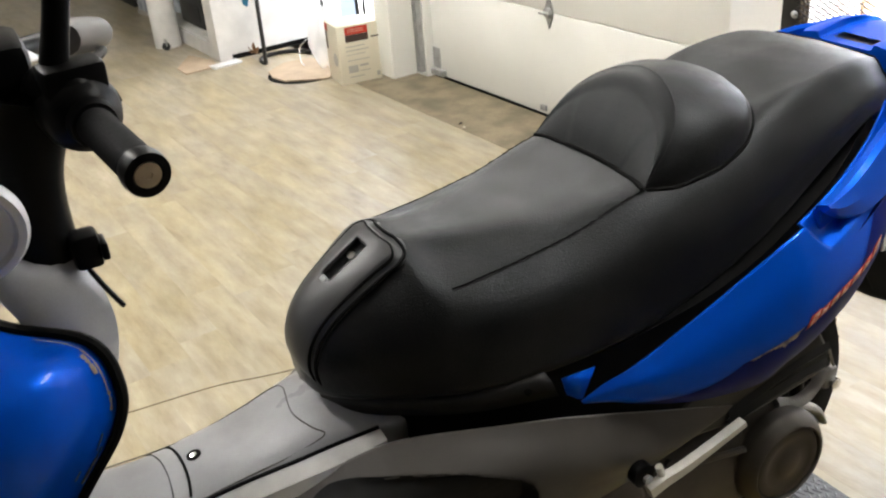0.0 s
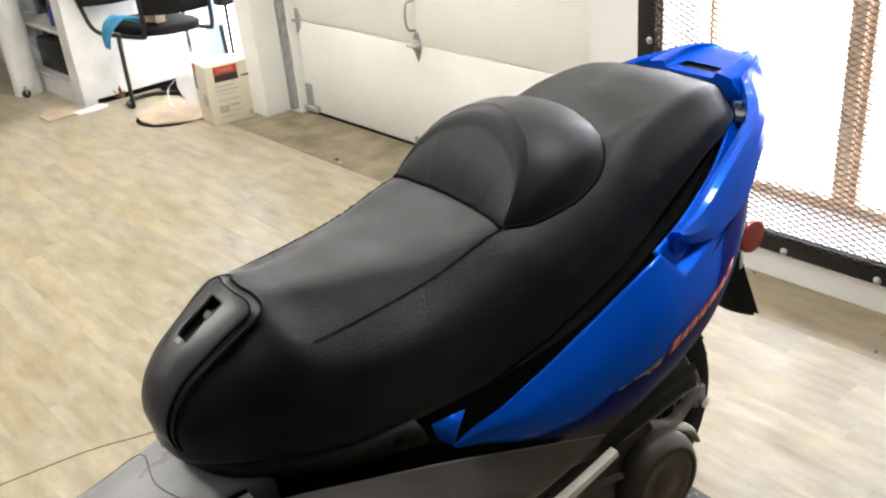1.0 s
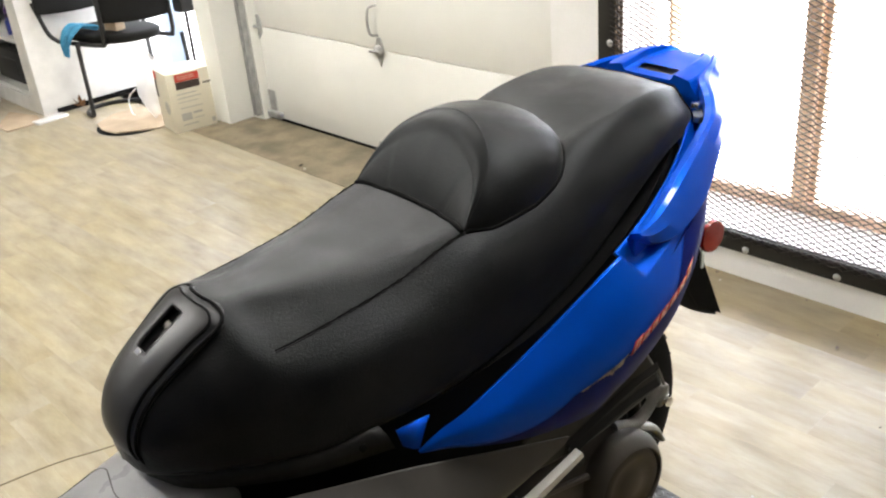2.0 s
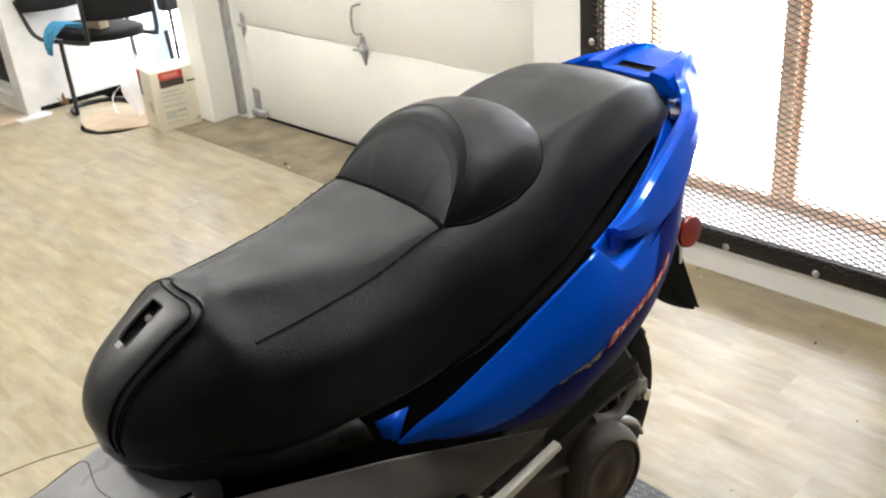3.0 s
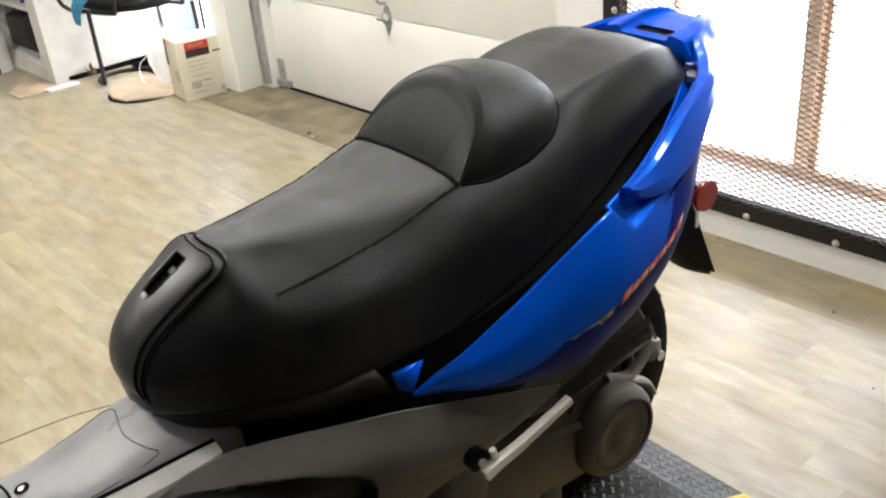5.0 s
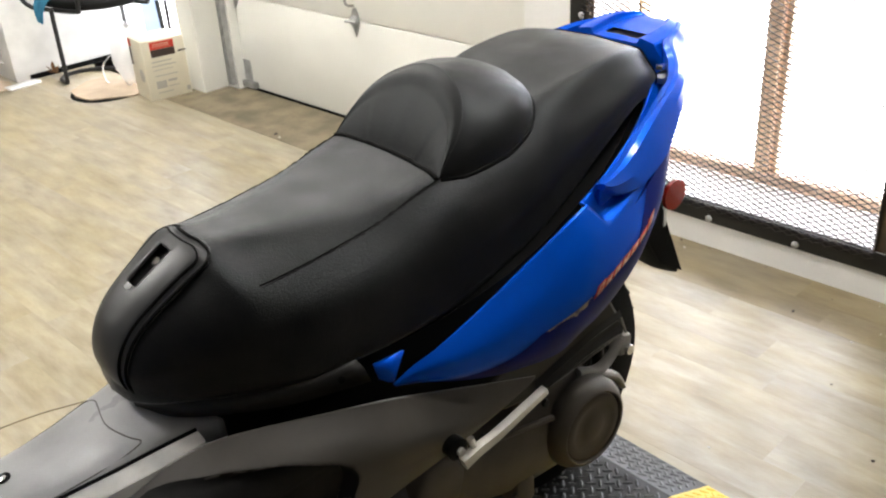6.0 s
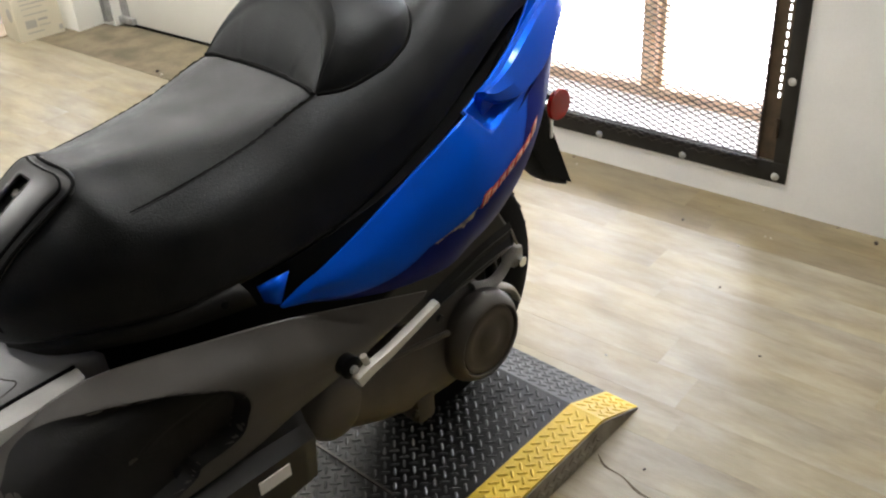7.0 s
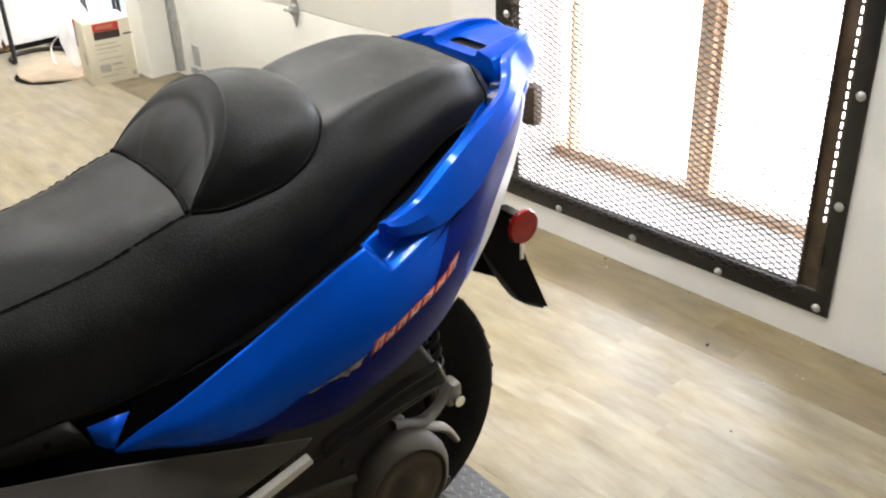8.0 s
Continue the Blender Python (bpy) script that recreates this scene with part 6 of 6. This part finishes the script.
boxed("kick_strip", CX1 + 0.001, CX1 + 0.006, CY0 + 0.08, CY1, 0.0, 0.03, BLACK_MATTE, counter)
boxed("top", CX0 - 0.01, CX1 + 0.015, CY0 - 0.015, CY1, CH, CH + 0.03, CABINET, counter, bevel=0.003)
case = thing("black_case", pose(-4.98, 1.01, 0.112), "black plastic tool case standing on a shelf", "case")
bm = bmesh.new()
box(bm, -0.21, 0.21, -0.06, 0.06, 0, 0.20, None, 0.02)
part("body", bm, CASE_BLACK, case, smooth=40)
boxed("ridge", -0.16, 0.16, -0.066, -0.06, 0.05, 0.15, CASE_BLACK, case, bevel=0.002)
bm = bmesh.new()
tube(bm, [(-0.05, 0, 0.198), (-0.045, 0, 0.222), (0.045, 0, 0.222), (0.05, 0, 0.198)], 0.007, 8)
part("handle", bm, CASE_BLACK, case)
for x, y, mat, h in ((-4.86, 1.0, BOTTLE_PURPLE, 0.20), (-4.79, 0.97, BOTTLE_BLUE, 0.12), (-4.66, 1.05, CASE_BLACK, 0.22)):
    bt = thing("bottle", pose(x, y, 0.422), "small plastic bottle on a shelf, %s" % ("purple" if mat is BOTTLE_PURPLE else "dark blue" if mat is BOTTLE_BLUE else "black"), "bottle", "bottles on the shelf")
    bm = bmesh.new()
    lathe(bm, [(0.001, 0), (0.028, 0), (0.03, 0.01), (0.03, h * 0.65), (0.014, h * 0.8), (0.014, h * 0.86)], pose(0, 0, 0), 18)
    part("body", bm, mat, bt)
    bm = bmesh.new()
    lathe(bm, [(0.001, h * 0.86), (0.017, h * 0.86), (0.017, h), (0.001, h)], pose(0, 0, 0), 14)
    part("cap", bm, BLACK, bt)
roll = thing("white_post", pose(-5.07, 0.79, 0), "white painted round post by the counter", "post")
bm = bmesh.new()
lathe(bm, [(0.001, 0), (0.085, 0), (0.085, 2.0), (0.001, 2.0)], pose(0, 0, 0), 28)
part("shaft", bm, CABINET, roll)
cas = thing("castor", pose(-4.96, 0.74, 0.0), "small dark castor wheel on the floor", "castor")
bm = bmesh.new()
lathe(bm, [(0.001, -0.012), (0.024, -0.012), (0.026, 0), (0.024, 0.012), (0.001, 0.012)], pose(0, 0, 0.026, 0, 90, 20), 20)
part("wheel", bm, CASE_BLACK, cas)
boxed("fork", -0.018, 0.018, -0.006, 0.006, 0.03, 0.07, GALV, cas)

# patterned bin panel and dark shelf far off
pb = thing("patterned_panel", pose(-5.75, 1.0, 0, 0, 0, 4), "pale panel printed with blue-grey blots", "panel")
boxed("board", -0.48, 0.48, 0.0, 0.03, 0.02, 0.75, STRIPED, pb, bevel=0.003)
boxed("foot_rail", -0.48, 0.48, -0.01, 0.0, 0.0, 0.03, PRINT_GREY, pb)
dk = thing("dark_cabinet", pose(-6.75, 1.0, 0, 0, 0, 0), "dark low cabinet against the end of the room", "cabinet")
boxed("carcass", -0.30, 0.30, 0.0, 0.45, 0.0, 0.8, CASE_BLACK, dk, bevel=0.004)
boxed("door_panel", -0.28, 0.28, -0.018, 0.0, 0.06, 0.77, CASE_BLACK, dk, bevel=0.003)
mac = thing("folding_machine", pose(-3.60, 1.50, 0), "dark folded metal stand against the door frame", "stand")
bm = bmesh.new()
box(bm, -0.10, 0.0, -0.04, 0.04, 0.56, 0.70, None, 0.01)
part("head", bm, CASE_BLACK, mac)
bm = bmesh.new()
tube(bm, [(-0.05, 0, 0.0), (-0.04, 0, 0.57)], 0.010, 8)
part("leg", bm, BLACK_STEEL, mac)

# grit and flakes on the floor, thicker along the wall
grit_rnd = random.Random(9)
GRIT = [(grit_rnd.uniform(-0.6, 1.3), WALL_Y - 0.012 - 0.2 * grit_rnd.random() ** 2.5, grit_rnd.uniform(0.002, 0.005)) for k in range(22)]
for i, (x, y, r) in enumerate([(0.237, 0.645, 0.0035), (0.345, 1.075, 0.0035), (0.62, 1.52, 0.008), (0.30, 1.30, 0.004), (0.75, 1.33, 0.005), (-2.45, 1.30, 0.010), (-2.40, 1.285, 0.008), (0.55, 0.85, 0.004), (0.1, 1.35, 0.006), (0.82, 1.1, 0.004), (-1.0, 0.3, 0.004), (0.5, 0.35, 0.004)] + GRIT):
    g = thing("crumb", pose(x, y, 0.0, 0, 0, 57 * i), "small crumb of dirt on the floor", "crumb", "crumbs on the floor")
    bm = bmesh.new()
    bmesh.ops.create_icosphere(bm, subdivisions=1, radius=r, matrix=Matrix.Translation((0, 0, r * 0.5)) @ Matrix.Diagonal((1.3, 0.8, 0.6, 1)))
    part("grain", bm, PRINT_DARK if i % 3 else PRINT_GREY, g, smooth=0)

# short crack beside the platform's ramp
bm = bmesh.new()
tube(bm, [(0.395, 0.335, 0.0), (0.425, 0.312, 0.0), (0.470, 0.306, 0.0), (0.519, 0.286, 0.0), (0.56, 0.283, 0.0)], [0.001, 0.003, 0.002, 0.0035, 0.001], 6, smooth_to=18, flat=0.3)
part("floor_crack", bm, SEAM, floor, "dark crack in the floor")
# long worn joint across the planks
bm = bmesh.new()
tube(bm, [(-1.34, -1.15, 0.0), (-1.255, -0.73, 0.0), (-1.205, -0.44, 0.0), (-1.15, -0.285, 0.0), (-1.06, 0.02, 0.0)], 0.0035, 6, smooth_to=24, flat=0.3)
part("floor_joint", bm, SEAM, floor, "dark worn joint in the floor")
# ---------- floor planks ----------
def plank_mesh(l, w, mat):
    bm = bmesh.new()
    g = 0.00004
    a = [bm.verts.new(p) for p in ((g, g, -0.004), (l - g, g, -0.004), (l - g, w - g, -0.004), (g, w - g, -0.004))]
    b = [bm.verts.new(p) for p in ((g + 0.0001, g + 0.0001, 0), (l - g - 0.0001, g + 0.0001, 0), (l - g - 0.0001, w - g - 0.0001, 0), (g + 0.0001, w - g - 0.0001, 0))]
    bm.faces.new(b)
    for i in range(4):
        j = (i + 1) % 4
        bm.faces.new((a[i], a[j], b[j], b[i]))
    me = bpy.data.meshes.new("plank")
    bm.to_mesh(me)
    bm.free()
    me.materials.append(mat)
    return me
PL, PW = 0.92, 0.125
full, grit_shaded = plank_mesh(PL, PW, OAK), plank_mesh(PL, PW, OAK_GRIT_SHADE)
rnd = random.Random(4)
spots = []
y = WALL_Y - 0.002 - PW
while y > ROOM_Y0 - PW:
    x = ROOM_X0 - rnd.random() * PL
    while x < ROOM_X1:
        if y < 1.19 or x < PIER_X - PL or x > -1.125:
            spots.append((x, y))
        x += PL
    y -= PW
for k in range(2):
    x = ROOM_X0 - 0.3 * k
    while x < PIER_X + 0.02 - PL:
        spots.append((x, 1.34 + k * PW + 0.0003))
        x += PL
# planks round the scooter and the door singly, those further off joined
verts, faces = [], []
for x, y in spots:
    if -5.2 < x < 1.6 and y > -1.5:
        # darker tint by the wall holds its grit and its shade
        p = new("plank", grit_shaded if y > 1.28 and x > -1.13 else full)
        p.location = (x, y, 0)
        p.parent = floor
    else:
        b = len(verts)
        verts += [(x + v.co.x, y + v.co.y, v.co.z) for v in full.vertices]
        faces += [tuple(b + i for i in f.vertices) for f in full.polygons]
far_me = bpy.data.meshes.new("outer_planks")
far_me.from_pydata(verts, [], faces)
far_me.materials.append(OAK)
outer = new("outer_planks", far_me)
outer.parent = floor
tagged(outer, "light oak-look vinyl planks", kind="stuff")
